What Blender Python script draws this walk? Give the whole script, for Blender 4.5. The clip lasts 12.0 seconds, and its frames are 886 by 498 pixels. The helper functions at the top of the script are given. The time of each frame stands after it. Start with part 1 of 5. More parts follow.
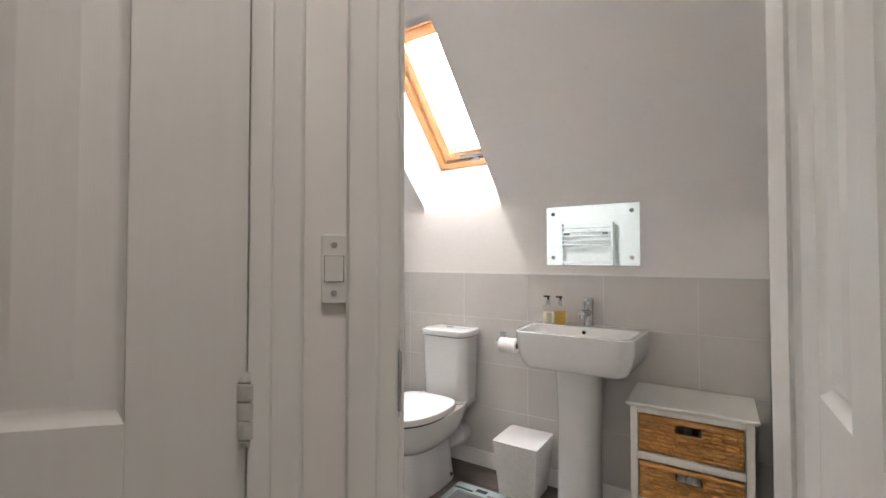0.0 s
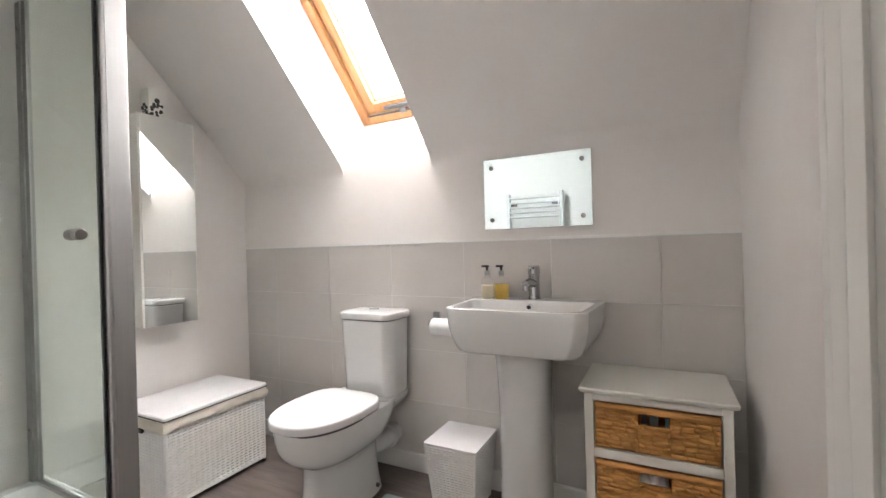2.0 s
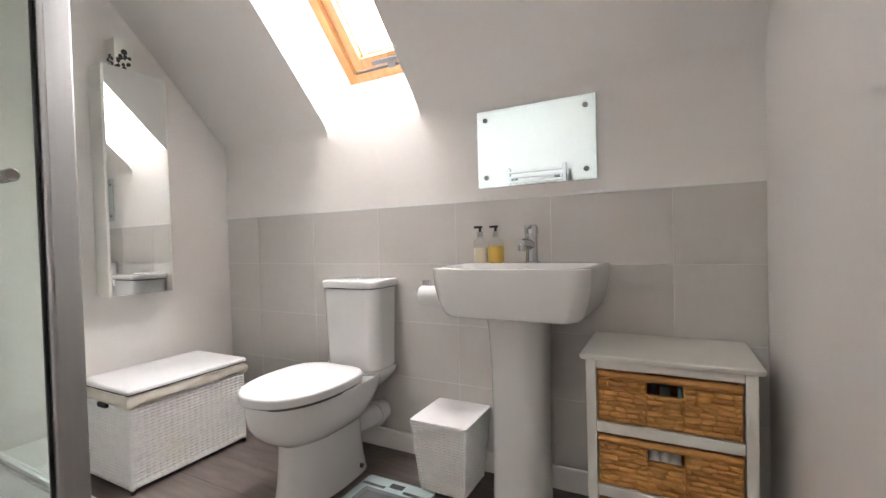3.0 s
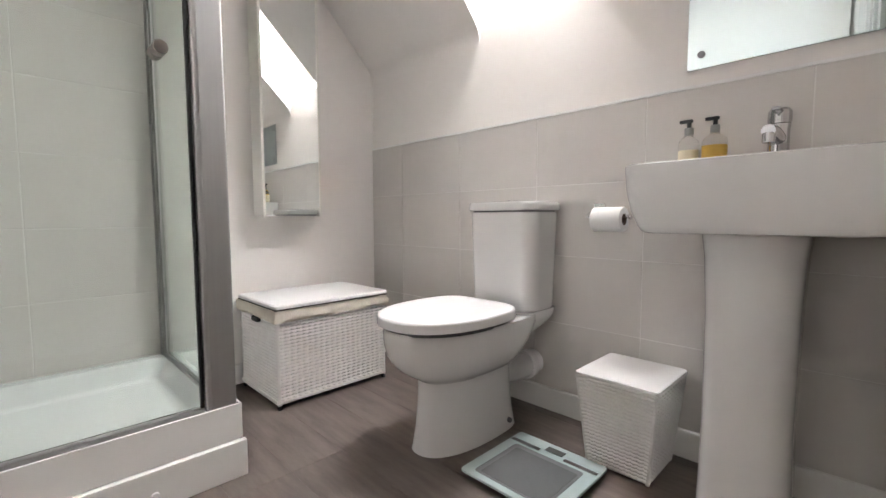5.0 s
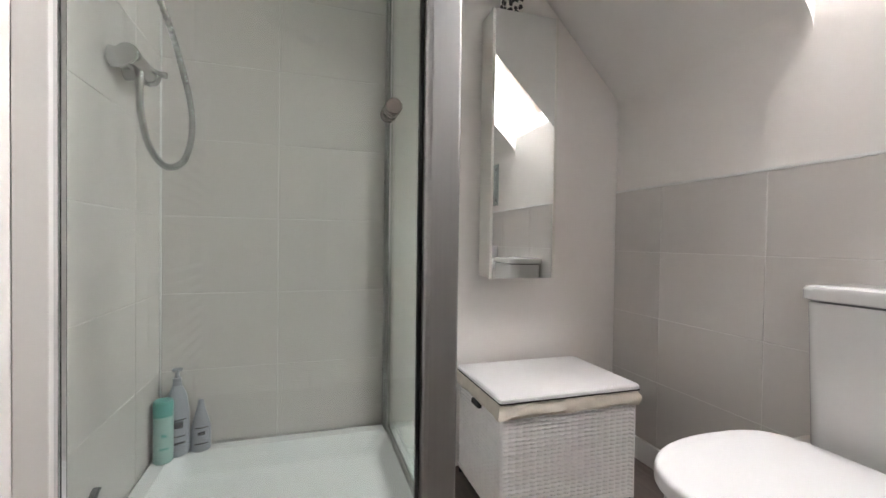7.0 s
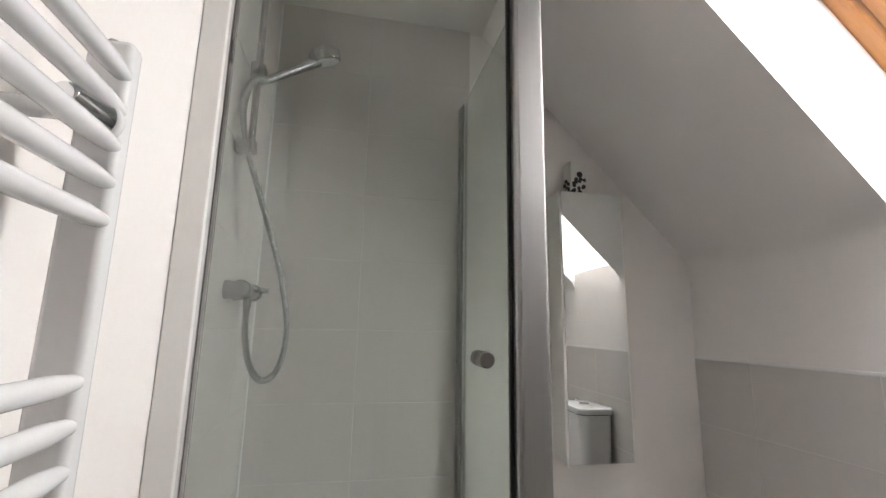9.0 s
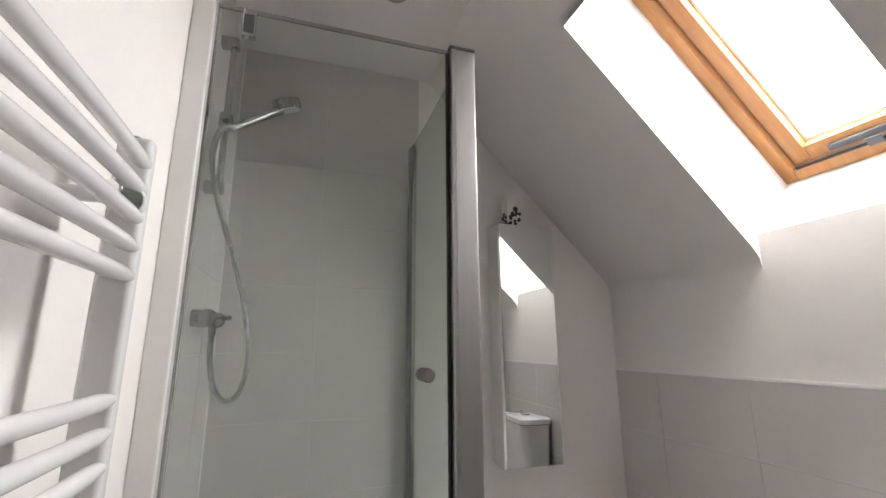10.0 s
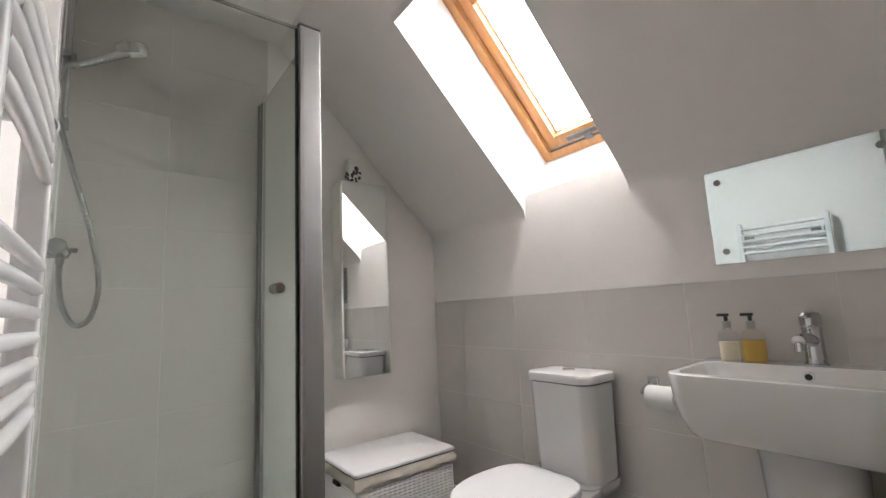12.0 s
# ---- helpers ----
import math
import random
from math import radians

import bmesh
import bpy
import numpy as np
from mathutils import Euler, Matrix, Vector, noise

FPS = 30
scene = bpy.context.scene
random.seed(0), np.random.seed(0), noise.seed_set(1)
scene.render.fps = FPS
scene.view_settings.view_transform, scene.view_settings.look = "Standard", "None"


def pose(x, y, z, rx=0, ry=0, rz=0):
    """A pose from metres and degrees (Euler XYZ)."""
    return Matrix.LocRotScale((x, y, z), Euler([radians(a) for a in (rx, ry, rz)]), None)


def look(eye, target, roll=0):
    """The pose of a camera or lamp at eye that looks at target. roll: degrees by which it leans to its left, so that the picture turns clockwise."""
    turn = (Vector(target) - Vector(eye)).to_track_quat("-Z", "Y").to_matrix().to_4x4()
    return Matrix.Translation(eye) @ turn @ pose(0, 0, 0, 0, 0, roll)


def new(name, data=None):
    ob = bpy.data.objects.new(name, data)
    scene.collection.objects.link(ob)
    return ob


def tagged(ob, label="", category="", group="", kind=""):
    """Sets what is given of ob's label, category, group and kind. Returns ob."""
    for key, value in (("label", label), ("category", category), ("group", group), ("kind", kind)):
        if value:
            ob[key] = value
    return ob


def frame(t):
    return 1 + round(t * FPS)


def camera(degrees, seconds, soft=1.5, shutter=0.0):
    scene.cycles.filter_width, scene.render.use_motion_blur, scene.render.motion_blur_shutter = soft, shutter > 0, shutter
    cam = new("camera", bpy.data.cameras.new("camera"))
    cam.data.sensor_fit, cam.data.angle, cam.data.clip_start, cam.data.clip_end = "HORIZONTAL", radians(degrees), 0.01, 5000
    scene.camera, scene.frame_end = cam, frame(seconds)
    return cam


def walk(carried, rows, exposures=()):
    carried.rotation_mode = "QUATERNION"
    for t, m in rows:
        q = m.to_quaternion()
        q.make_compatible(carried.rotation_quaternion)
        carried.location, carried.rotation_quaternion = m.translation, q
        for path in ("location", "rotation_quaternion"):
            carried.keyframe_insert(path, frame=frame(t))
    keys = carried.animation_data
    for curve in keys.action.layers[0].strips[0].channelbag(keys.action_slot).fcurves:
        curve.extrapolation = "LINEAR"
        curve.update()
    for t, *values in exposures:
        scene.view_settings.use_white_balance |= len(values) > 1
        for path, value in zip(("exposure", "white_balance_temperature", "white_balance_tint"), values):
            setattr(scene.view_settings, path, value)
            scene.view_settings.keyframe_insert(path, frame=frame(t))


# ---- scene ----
cam = camera(91.7, 12.0)
PATH = [
    (0, (0.228, -0.153, 1.302), (-0.852, 1.529, 1.349), 0.0),
    (0.5, (0.233, -0.082, 1.286), (-0.79, 1.637, 1.32), -0.4),
    (1, (0.206, 0.057, 1.254), (-0.759, 1.808, 1.28), -0.8),
    (1.5, (0.181, 0.205, 1.205), (-0.737, 1.982, 1.227), -1.2),
    (2, (0.15, 0.325, 1.185), (-0.76, 2.106, 1.179), -1.6),
    (2.5, (0.144, 0.439, 1.127), (-0.773, 2.217, 1.105), -1.5),
    (2.7, (0.135, 0.47, 1.095), (-0.779, 2.249, 1.065), -1.6),
    (4.3, (0.006, 0.677, 0.842), (-1.187, 2.277, 0.72), -0.9),
    (4.5, (-0.049, 0.694, 0.834), (-1.294, 2.253, 0.695), -0.9),
    (5, (-0.167, 0.737, 0.803), (-1.583, 2.142, 0.66), -0.2),
    (5.5, (-0.28, 0.787, 0.809), (-1.87, 1.993, 0.67), -0.0),
    (6, (-0.387, 0.814, 0.828), (-2.115, 1.814, 0.716), 0.2),
    (6.5, (-0.502, 0.855, 0.9), (-2.341, 1.637, 0.809), 0.3),
    (7, (-0.594, 0.852, 0.965), (-2.498, 1.463, 0.931), 0.8),
    (8.8, (-0.602, 0.742, 1.307), (-2.535, 1.132, 1.641), 1.4),
    (9, (-0.575, 0.732, 1.334), (-2.502, 1.13, 1.691), 1.0),
    (9.5, (-0.486, 0.707, 1.36), (-2.386, 1.18, 1.769), 0.4),
    (10, (-0.374, 0.704, 1.342), (-2.232, 1.303, 1.779), -0.3),
    (10.5, (-0.272, 0.704, 1.307), (-2.069, 1.468, 1.74), -1.3),
    (11, (-0.146, 0.667, 1.25), (-1.873, 1.596, 1.641), -2.0),
    (11.5, (-0.064, 0.612, 1.197), (-1.709, 1.698, 1.536), -2.6),
    (12, (0.002, 0.57, 1.157), (-1.562, 1.784, 1.437), -2.9),
]
EXPOSURES = [(0.0, 0.60), (1.5, 0.59), (2.5, 0.61), (4.5, 0.66), (5.5, 0.50), (6.5, 0.31), (9.0, -0.10), (10.2, -0.15), (12.0, -0.05)]
walk(cam, [(t, look(eye, target, roll)) for t, eye, target, roll in PATH], EXPOSURES)

# ---- light and exposure ----
world = bpy.data.worlds.new("sky")
scene.world = world
world.use_nodes = True
wn = world.node_tree
sky = wn.nodes.new("ShaderNodeTexSky")
sky.sky_type = "NISHITA"
sky.sun_disc = False
sky.sun_elevation = radians(48)
sky.sun_rotation = radians(150)
wn.links.new(sky.outputs["Color"], wn.nodes["Background"].inputs["Color"])
wn.nodes["Background"].inputs["Strength"].default_value = 0.12

# ---- dimensions ----
XL, XR = -2.337, 0.42           # cabinet wall and opposite wall
YT, YP = 2.29, 2.298            # tile face and plaster of the basin wall
YD = 0.36                       # radiator wall
ZC = 2.70                       # flat ceiling
FOLD_Y, FOLD_Z, SLOPE = 2.277, 1.675, 1.014
XSH, YSH = -2.325, 0.37         # tiled faces of the shower
XTF, YTS, ZRIM = -1.545, 1.207, 0.222   # tray front, tray side, tray rim
ANG = math.atan(SLOPE)
SDIR = Vector((0, -math.cos(ANG), math.sin(ANG)))     # up the slope
SNRM = Vector((0, math.sin(ANG), math.cos(ANG)))      # out through the roof
S0 = Vector((0, FOLD_Y, FOLD_Z))                      # foot of the roof window reveal
WX0, WX1, WLEN, WDEP = -1.495, -0.913, 1.08, 0.375    # roof window opening
DD = Vector((0.7071, 0.7071, 0))                      # along the doorway wall
DN = Vector((-0.7071, 0.7071, 0))                     # into the bathroom
LH = Vector((-0.173, 0.350, 0))                       # left lining, landing side
DW, LIN, DH = 0.786, 0.085, 2.2                        # doorway width, lining depth, height

# daylight through the roof window
lamp = bpy.data.lights.new("roof_window_daylight", "AREA")
lamp.shape, lamp.size, lamp.size_y = "RECTANGLE", 2.6, 2.6
lamp.energy, lamp.color, lamp.spread = 830, (1.0, 0.98, 0.985), radians(172)
lamp_ob = new("roof_window_daylight", lamp)
lc = S0 + SDIR * (WLEN / 2) + SNRM * (WDEP + 0.66) + Vector(((WX0 + WX1) / 2, 0, 0))
lamp_ob.matrix_world = look(lc, lc + Vector((0, -0.52, -0.85)))

# assumed landing light, out of view; inferred from the warm tint inside the doorway
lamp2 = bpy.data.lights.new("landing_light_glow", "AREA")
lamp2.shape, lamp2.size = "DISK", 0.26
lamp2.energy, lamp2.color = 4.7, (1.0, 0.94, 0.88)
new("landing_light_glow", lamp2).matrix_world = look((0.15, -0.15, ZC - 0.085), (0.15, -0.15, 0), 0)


# ---- materials ----
def mat(name, col, rough=0.5, metal=0.0, var=0.06, scale=4.0, bump=0.0, bscale=60.0, col2=None, trans=0.0, ior=1.45, emit=0.0, stretch=(1, 1, 1), rand=0.0, coat=0.0, lo=0.38, hi=0.95):
    m = bpy.data.materials.new(name)
    m.use_nodes = True
    nt = m.node_tree
    b = nt.nodes["Principled BSDF"]
    b.inputs["Roughness"].default_value = rough
    b.inputs["Metallic"].default_value = metal
    b.inputs["IOR"].default_value = ior
    b.inputs["Transmission Weight"].default_value = trans
    b.inputs["Coat Weight"].default_value = coat
    tc = nt.nodes.new("ShaderNodeTexCoord")
    mp = nt.nodes.new("ShaderNodeMapping")
    mp.inputs["Scale"].default_value = stretch
    nt.links.new(tc.outputs["Object"], mp.inputs["Vector"])
    n1 = nt.nodes.new("ShaderNodeTexNoise")
    n1.inputs["Scale"].default_value = scale
    n1.inputs["Detail"].default_value = 6
    n2 = nt.nodes.new("ShaderNodeTexNoise")
    n2.inputs["Scale"].default_value = scale * 9
    n2.inputs["Detail"].default_value = 3
    mixf = nt.nodes.new("ShaderNodeMath")
    mixf.operation = "MULTIPLY_ADD"
    mixf.inputs[1].default_value = 0.35
    for n in (n1, n2):
        nt.links.new(mp.outputs["Vector"], n.inputs["Vector"])
    nt.links.new(n2.outputs["Fac"], mixf.inputs[0])
    nt.links.new(n1.outputs["Fac"], mixf.inputs[2])
    ramp = nt.nodes.new("ShaderNodeValToRGB")
    c2 = col2 or tuple(c * (1 - 2 * var) for c in col)
    ramp.color_ramp.elements[0].position, ramp.color_ramp.elements[1].position = lo, hi
    ramp.color_ramp.elements[0].color = (*c2, 1)
    ramp.color_ramp.elements[1].color = (*col, 1)
    nt.links.new(mixf.outputs[0], ramp.inputs["Fac"])
    out = ramp.outputs["Color"]
    if rand:
        oi = nt.nodes.new("ShaderNodeObjectInfo")
        mr = nt.nodes.new("ShaderNodeMapRange")
        mr.inputs["To Min"].default_value, mr.inputs["To Max"].default_value = 1 - rand, 1 + rand
        nt.links.new(oi.outputs["Random"], mr.inputs["Value"])
        hs = nt.nodes.new("ShaderNodeHueSaturation")
        nt.links.new(mr.outputs["Result"], hs.inputs["Value"])
        nt.links.new(out, hs.inputs["Color"])
        out = hs.outputs["Color"]
    nt.links.new(out, b.inputs["Base Color"])
    if bump:
        nb = nt.nodes.new("ShaderNodeTexNoise")
        nb.inputs["Scale"].default_value = bscale
        nb.inputs["Detail"].default_value = 4
        nt.links.new(mp.outputs["Vector"], nb.inputs["Vector"])
        bp = nt.nodes.new("ShaderNodeBump")
        bp.inputs["Strength"].default_value = bump
        bp.inputs["Distance"].default_value = 0.002
        nt.links.new(nb.outputs["Fac"], bp.inputs["Height"])
        nt.links.new(bp.outputs["Normal"], b.inputs["Normal"])
    if emit:
        b.inputs["Emission Color"].default_value = (*col, 1)
        b.inputs["Emission Strength"].default_value = emit
    return m


M_WALL = mat("wall_paint", (0.85, 0.815, 0.787), 0.75, var=0.02, scale=2.5, bump=0.06, bscale=180)
M_CEIL = mat("ceiling_paint", (0.85, 0.816, 0.792), 0.8, var=0.02, scale=2.0, bump=0.05, bscale=160)
# darker than the wall paint so the strongly lit reveal clips less
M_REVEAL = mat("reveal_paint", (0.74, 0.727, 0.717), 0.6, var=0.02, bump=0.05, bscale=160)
M_GLOSS = mat("white_gloss_paint", (0.80, 0.785, 0.76), 0.32, var=0.02, scale=3, bump=0.05, bscale=90)
M_DOOR = mat("white_grained_door", (0.80, 0.785, 0.76), 0.38, var=0.02, scale=3, bump=0.09, bscale=40, stretch=(14, 14, 0.7))
M_TILE = mat("grey_glazed_tile", (0.63, 0.597, 0.568), 0.28, var=0.035, scale=3, bump=0.04, bscale=25, rand=0.012)
M_GROUT = mat("pale_grout", (0.76, 0.735, 0.71), 0.85, var=0.06, scale=20, bump=0.1)
M_TRIM = mat("white_tile_trim", (0.85, 0.84, 0.83), 0.35, var=0.02)
M_FLOOR = mat("dark_oak_vinyl", (0.165, 0.134, 0.117), 0.42, col2=(0.072, 0.057, 0.050), scale=5, bump=0.2, bscale=60, stretch=(0.8, 6, 1), rand=0.07)
M_FGAP = mat("plank_gap", (0.03, 0.025, 0.022), 0.8, var=0.1)
M_CERAMIC = mat("white_ceramic", (0.74, 0.73, 0.72), 0.09, var=0.012, scale=2, coat=0.4)
M_SEAT = mat("white_seat_plastic", (0.77, 0.76, 0.765), 0.22, var=0.012, scale=2)
M_CHROME = mat("chrome", (0.78, 0.78, 0.79), 0.08, 1.0, var=0.03, scale=6)
M_DULL = mat("dulled_chrome", (0.56, 0.56, 0.565), 0.14, 1.0, var=0.06, scale=8)
M_TAP = mat("tap_chrome", (0.56, 0.56, 0.57), 0.06, 1.0, var=0.05, scale=10)
M_TINTM = mat("blue_tinted_mirror", (0.64, 0.735, 0.745), 0.01, 1.0, var=0.004, scale=2)
M_SATIN = mat("satin_aluminium", (0.41, 0.405, 0.40), 0.45, 1.0, var=0.04, scale=5, bump=0.02, bscale=80, stretch=(20, 20, 0.4))
# black rubber parts; also the painted shade of the sash gap
M_BLACK = mat("black_rubber_and_gap_shade", (0.02, 0.022, 0.025), 0.5, var=0.1)
# near-black fill standing in for the shade in holes and gaps
M_DARK = mat("painted_gap_shade", (0.03, 0.028, 0.028), 0.7, var=0.1)
M_MIRROR = mat("mirror_silver", (0.86, 0.89, 0.88), 0.01, 1.0, var=0.004, scale=2)
M_GLASS = mat("green_shower_glass", (0.855, 0.91, 0.875), 0.0, trans=1.0, ior=1.45, var=0.004)
M_CLEAR = mat("clear_glass", (0.96, 0.97, 0.97), 0.0, trans=1.0, ior=1.2, var=0.002)
M_PINE = mat("varnished_pine", (0.41, 0.205, 0.075), 0.36, col2=(0.29, 0.13, 0.042), scale=3, bump=0.1, bscale=30, stretch=(14, 1, 1))
M_WICKER = mat("white_painted_wicker", (0.80, 0.785, 0.765), 0.6, var=0.05, scale=30, bump=0.2, bscale=220)
M_LIDW = mat("white_lid_fabric", (0.76, 0.74, 0.74), 0.62, var=0.03, scale=12, bump=0.25, bscale=260)
M_LINEN = mat("cream_linen", (0.70, 0.635, 0.55), 0.85, var=0.08, scale=14, bump=0.4, bscale=140)
M_HYACINTH = mat("woven_water_hyacinth", (0.60, 0.295, 0.085), 0.55, col2=(0.34, 0.14, 0.032), lo=0.36, hi=0.82, scale=13, bump=0.5, bscale=90, stretch=(0.6, 1, 4), rand=0.16)
M_CREAM = mat("cream_white_paint", (0.80, 0.78, 0.73), 0.36, var=0.02, scale=4)
M_TRAY = mat("white_acrylic", (0.74, 0.75, 0.745), 0.16, var=0.012)
M_PAPER = mat("tissue_paper", (0.86, 0.85, 0.84), 0.9, var=0.03, scale=30, bump=0.4, bscale=200)
M_CARD = mat("brown_card", (0.16, 0.11, 0.08), 0.8, var=0.1)
M_RAD = mat("white_radiator_enamel", (0.78, 0.775, 0.77), 0.2, var=0.012)
M_SCALEGLASS = mat("pale_aqua_glass", (0.40, 0.48, 0.48), 0.12, var=0.03)
M_SCALEDARK = mat("grey_scale_platform", (0.13, 0.135, 0.135), 0.22, var=0.06, scale=8)
M_LCD = mat("dark_display", (0.08, 0.085, 0.08), 0.15, var=0.05)
M_AMBER = mat("amber_soap", (0.88, 0.58, 0.14), 0.08, var=0.03, trans=0.2)
M_LOTION = mat("cream_lotion", (0.82, 0.74, 0.56), 0.3, var=0.03)
M_BOTTLE = mat("clear_bottle", (0.97, 0.965, 0.95), 0.02, trans=1.0, var=0.004, ior=1.22)
M_TEAL = mat("teal_plastic", (0.12, 0.36, 0.32), 0.3, var=0.04)
M_TEALP = mat("pale_teal_label", (0.32, 0.48, 0.44), 0.4, var=0.04)
M_SILVERP = mat("silver_grey_plastic", (0.33, 0.34, 0.37), 0.28, var=0.05)
M_INK = mat("dark_print", (0.05, 0.05, 0.055), 0.5, var=0.1)
M_SWITCH = mat("white_switch_plastic", (0.78, 0.76, 0.73), 0.3, var=0.01)
# dark grey parts; also the painted shade in lid and rocker gaps
M_GREYP = mat("dark_grey_plastic_and_gap_shade", (0.10, 0.10, 0.105), 0.35, var=0.05)
M_GLOW = mat("opal_diffuser", (1.0, 0.88, 0.74), 0.4, var=0.0, emit=1.5)
M_HINGE = mat("worn_painted_steel", (0.62, 0.60, 0.57), 0.35, var=0.14, scale=40, bump=0.1)
M_KNOB = mat("brushed_nickel", (0.33, 0.31, 0.295), 0.25, 1.0, var=0.06, scale=10)
M_BLUEP = mat("blue_box_card", (0.16, 0.36, 0.42), 0.5, var=0.1)


# ---- mesh helpers ----
def finish(name, bm, material, sharp=38):
    bmesh.ops.recalc_face_normals(bm, faces=bm.faces)
    for e in bm.edges:
        e.smooth = not (len(e.link_faces) == 2 and e.calc_face_angle(0) > radians(sharp))
    for f in bm.faces:
        f.smooth = True
    me = bpy.data.meshes.new(name)
    normals = []
    if len(bm.faces) < 1500:
        # shading normals weighted by face area, so that flats stay flat beside rounded edges
        bm.normal_update()
        limit = math.cos(radians(sharp))
        area = {f: f.calc_area() for f in bm.faces}
        for f in bm.faces:
            for lp in f.loops:
                n = Vector()
                for g in lp.vert.link_faces:
                    if g.normal.dot(f.normal) > limit:
                        n += g.normal * area[g]
                normals.append(n.normalized() if n.length > 1e-12 else f.normal.copy())
    bm.to_mesh(me)
    bm.free()
    if normals:
        me.normals_split_custom_set(normals)
    me.materials.append(material)
    return me


def thing(name, at=(0, 0, 0), label="", category="", group="", kind=""):
    ob = new(name)
    ob.location = at
    ob.empty_display_size = 0.1
    return tagged(ob, label, category, group, kind)


def part(name, bm, material, parent=None, label="", sharp=38):
    ob = new(name, finish(name, bm, material, sharp))
    if parent is not None:
        ob.parent = parent
        ob.matrix_parent_inverse = Matrix.Translation(parent.location if parent.type == "EMPTY" else (0, 0, 0)).inverted()
    if label:
        ob["label"] = label
    return ob


def solid(name, bm, material, label="", category="", group="", kind=""):
    return tagged(new(name, finish(name, bm, material)), label, category, group, kind)


def box(x0, y0, z0, x1, y1, z1, bevel=0.0, seg=2, m=None, bm=None):
    bm = bm or bmesh.new()
    mm = (m or Matrix.Identity(4)) @ Matrix.Translation(((x0 + x1) / 2, (y0 + y1) / 2, (z0 + z1) / 2)) @ Matrix.Diagonal((x1 - x0, y1 - y0, z1 - z0, 1))
    r = bmesh.ops.create_cube(bm, size=1, matrix=mm)
    if bevel:
        es = list({e for v in r["verts"] for e in v.link_edges})
        bmesh.ops.bevel(bm, geom=es, offset=bevel, segments=seg, profile=0.5, affect="EDGES")
    return bm


def cyl(p, q, r, n=20, r2=None, bevel=0.0, bm=None):
    """A rod from p to q."""
    bm = bm or bmesh.new()
    p, q = Vector(p), Vector(q)
    d = q - p
    m = Matrix.Translation((p + q) / 2) @ d.to_track_quat("Z", "Y").to_matrix().to_4x4()
    res = bmesh.ops.create_cone(bm, cap_ends=True, segments=n, radius1=r, radius2=r if r2 is None else r2, depth=d.length, matrix=m)
    if bevel:
        caps = {f for v in res["verts"] for f in v.link_faces if len(f.verts) > 4}
        bmesh.ops.bevel(bm, geom=list({e for f in caps for e in f.edges}), offset=bevel, segments=3, profile=0.5, affect="EDGES")
    return bm


def loft(rings, bm=None, cap=(True, True), closed=True):
    bm = bm or bmesh.new()
    vs = [[bm.verts.new(p) for p in r] for r in rings]
    n = len(rings[0])
    for a, b in zip(vs, vs[1:]):
        for i in range(n if closed else n - 1):
            j = (i + 1) % n
            bm.faces.new((a[i], a[j], b[j], b[i]))
    if closed and cap[0]:
        bm.faces.new(vs[0][::-1])
    if closed and cap[1]:
        bm.faces.new(vs[-1])
    return bm


def lathe(cx, cy, prof, n=24, bm=None):
    """prof: rows of (radius, z)."""
    return loft([[(cx + r * math.cos(2 * math.pi * i / n), cy + r * math.sin(2 * math.pi * i / n), z) for i in range(n)] for r, z in prof], bm)


def rrect(cx, cy, z, w, d, r, n=6):
    """A rounded rectangle, counter-clockwise."""
    pts = []
    for sx, sy, a0 in ((1, 1, 0), (-1, 1, 90), (-1, -1, 180), (1, -1, 270)):
        for i in range(n + 1):
            a = radians(a0 + 90 * i / n)
            pts.append((cx + sx * (w / 2 - r) + r * math.cos(a), cy + sy * (d / 2 - r) + r * math.sin(a), z))
    return pts


def sweep(path, r, n=10, bm=None):
    """A tube along points."""
    path = [Vector(p) for p in path]
    rings = []
    up = Vector((0.31, 0.17, 0.93))
    for i, p in enumerate(path):
        t = (path[min(i + 1, len(path) - 1)] - path[max(i - 1, 0)]).normalized()
        a = (up - t * up.dot(t)).normalized()
        b = t.cross(a)
        rr = r(i) if callable(r) else r
        rings.append([p + a * (rr * math.cos(2 * math.pi * k / n)) + b * (rr * math.sin(2 * math.pi * k / n)) for k in range(n)])
        up = a
    return loft(rings, bm)


def smooth_path(pts, n):
    """Points of a smooth curve through pts."""
    pts = [Vector(p) for p in pts]
    out = []
    m = len(pts) - 1
    for i in range(m):
        p0, p1, p2, p3 = pts[max(i - 1, 0)], pts[i], pts[i + 1], pts[min(i + 2, m)]
        for k in range(n):
            t = k / n
            out.append(0.5 * ((2 * p1) + (p2 - p0) * t + (2 * p0 - 5 * p1 + 4 * p2 - p3) * t * t + (3 * p1 - p0 - 3 * p2 + p3) * t ** 3))
    out.append(pts[-1])
    return out


def quad_prism(a, b, c, d, off, bm=None):
    """A slab on four corners, thickened by off."""
    bm = bm or bmesh.new()
    off = Vector(off)
    lo = [Vector(p) for p in (a, b, c, d)]
    return loft([lo, [p + off for p in lo]], bm)


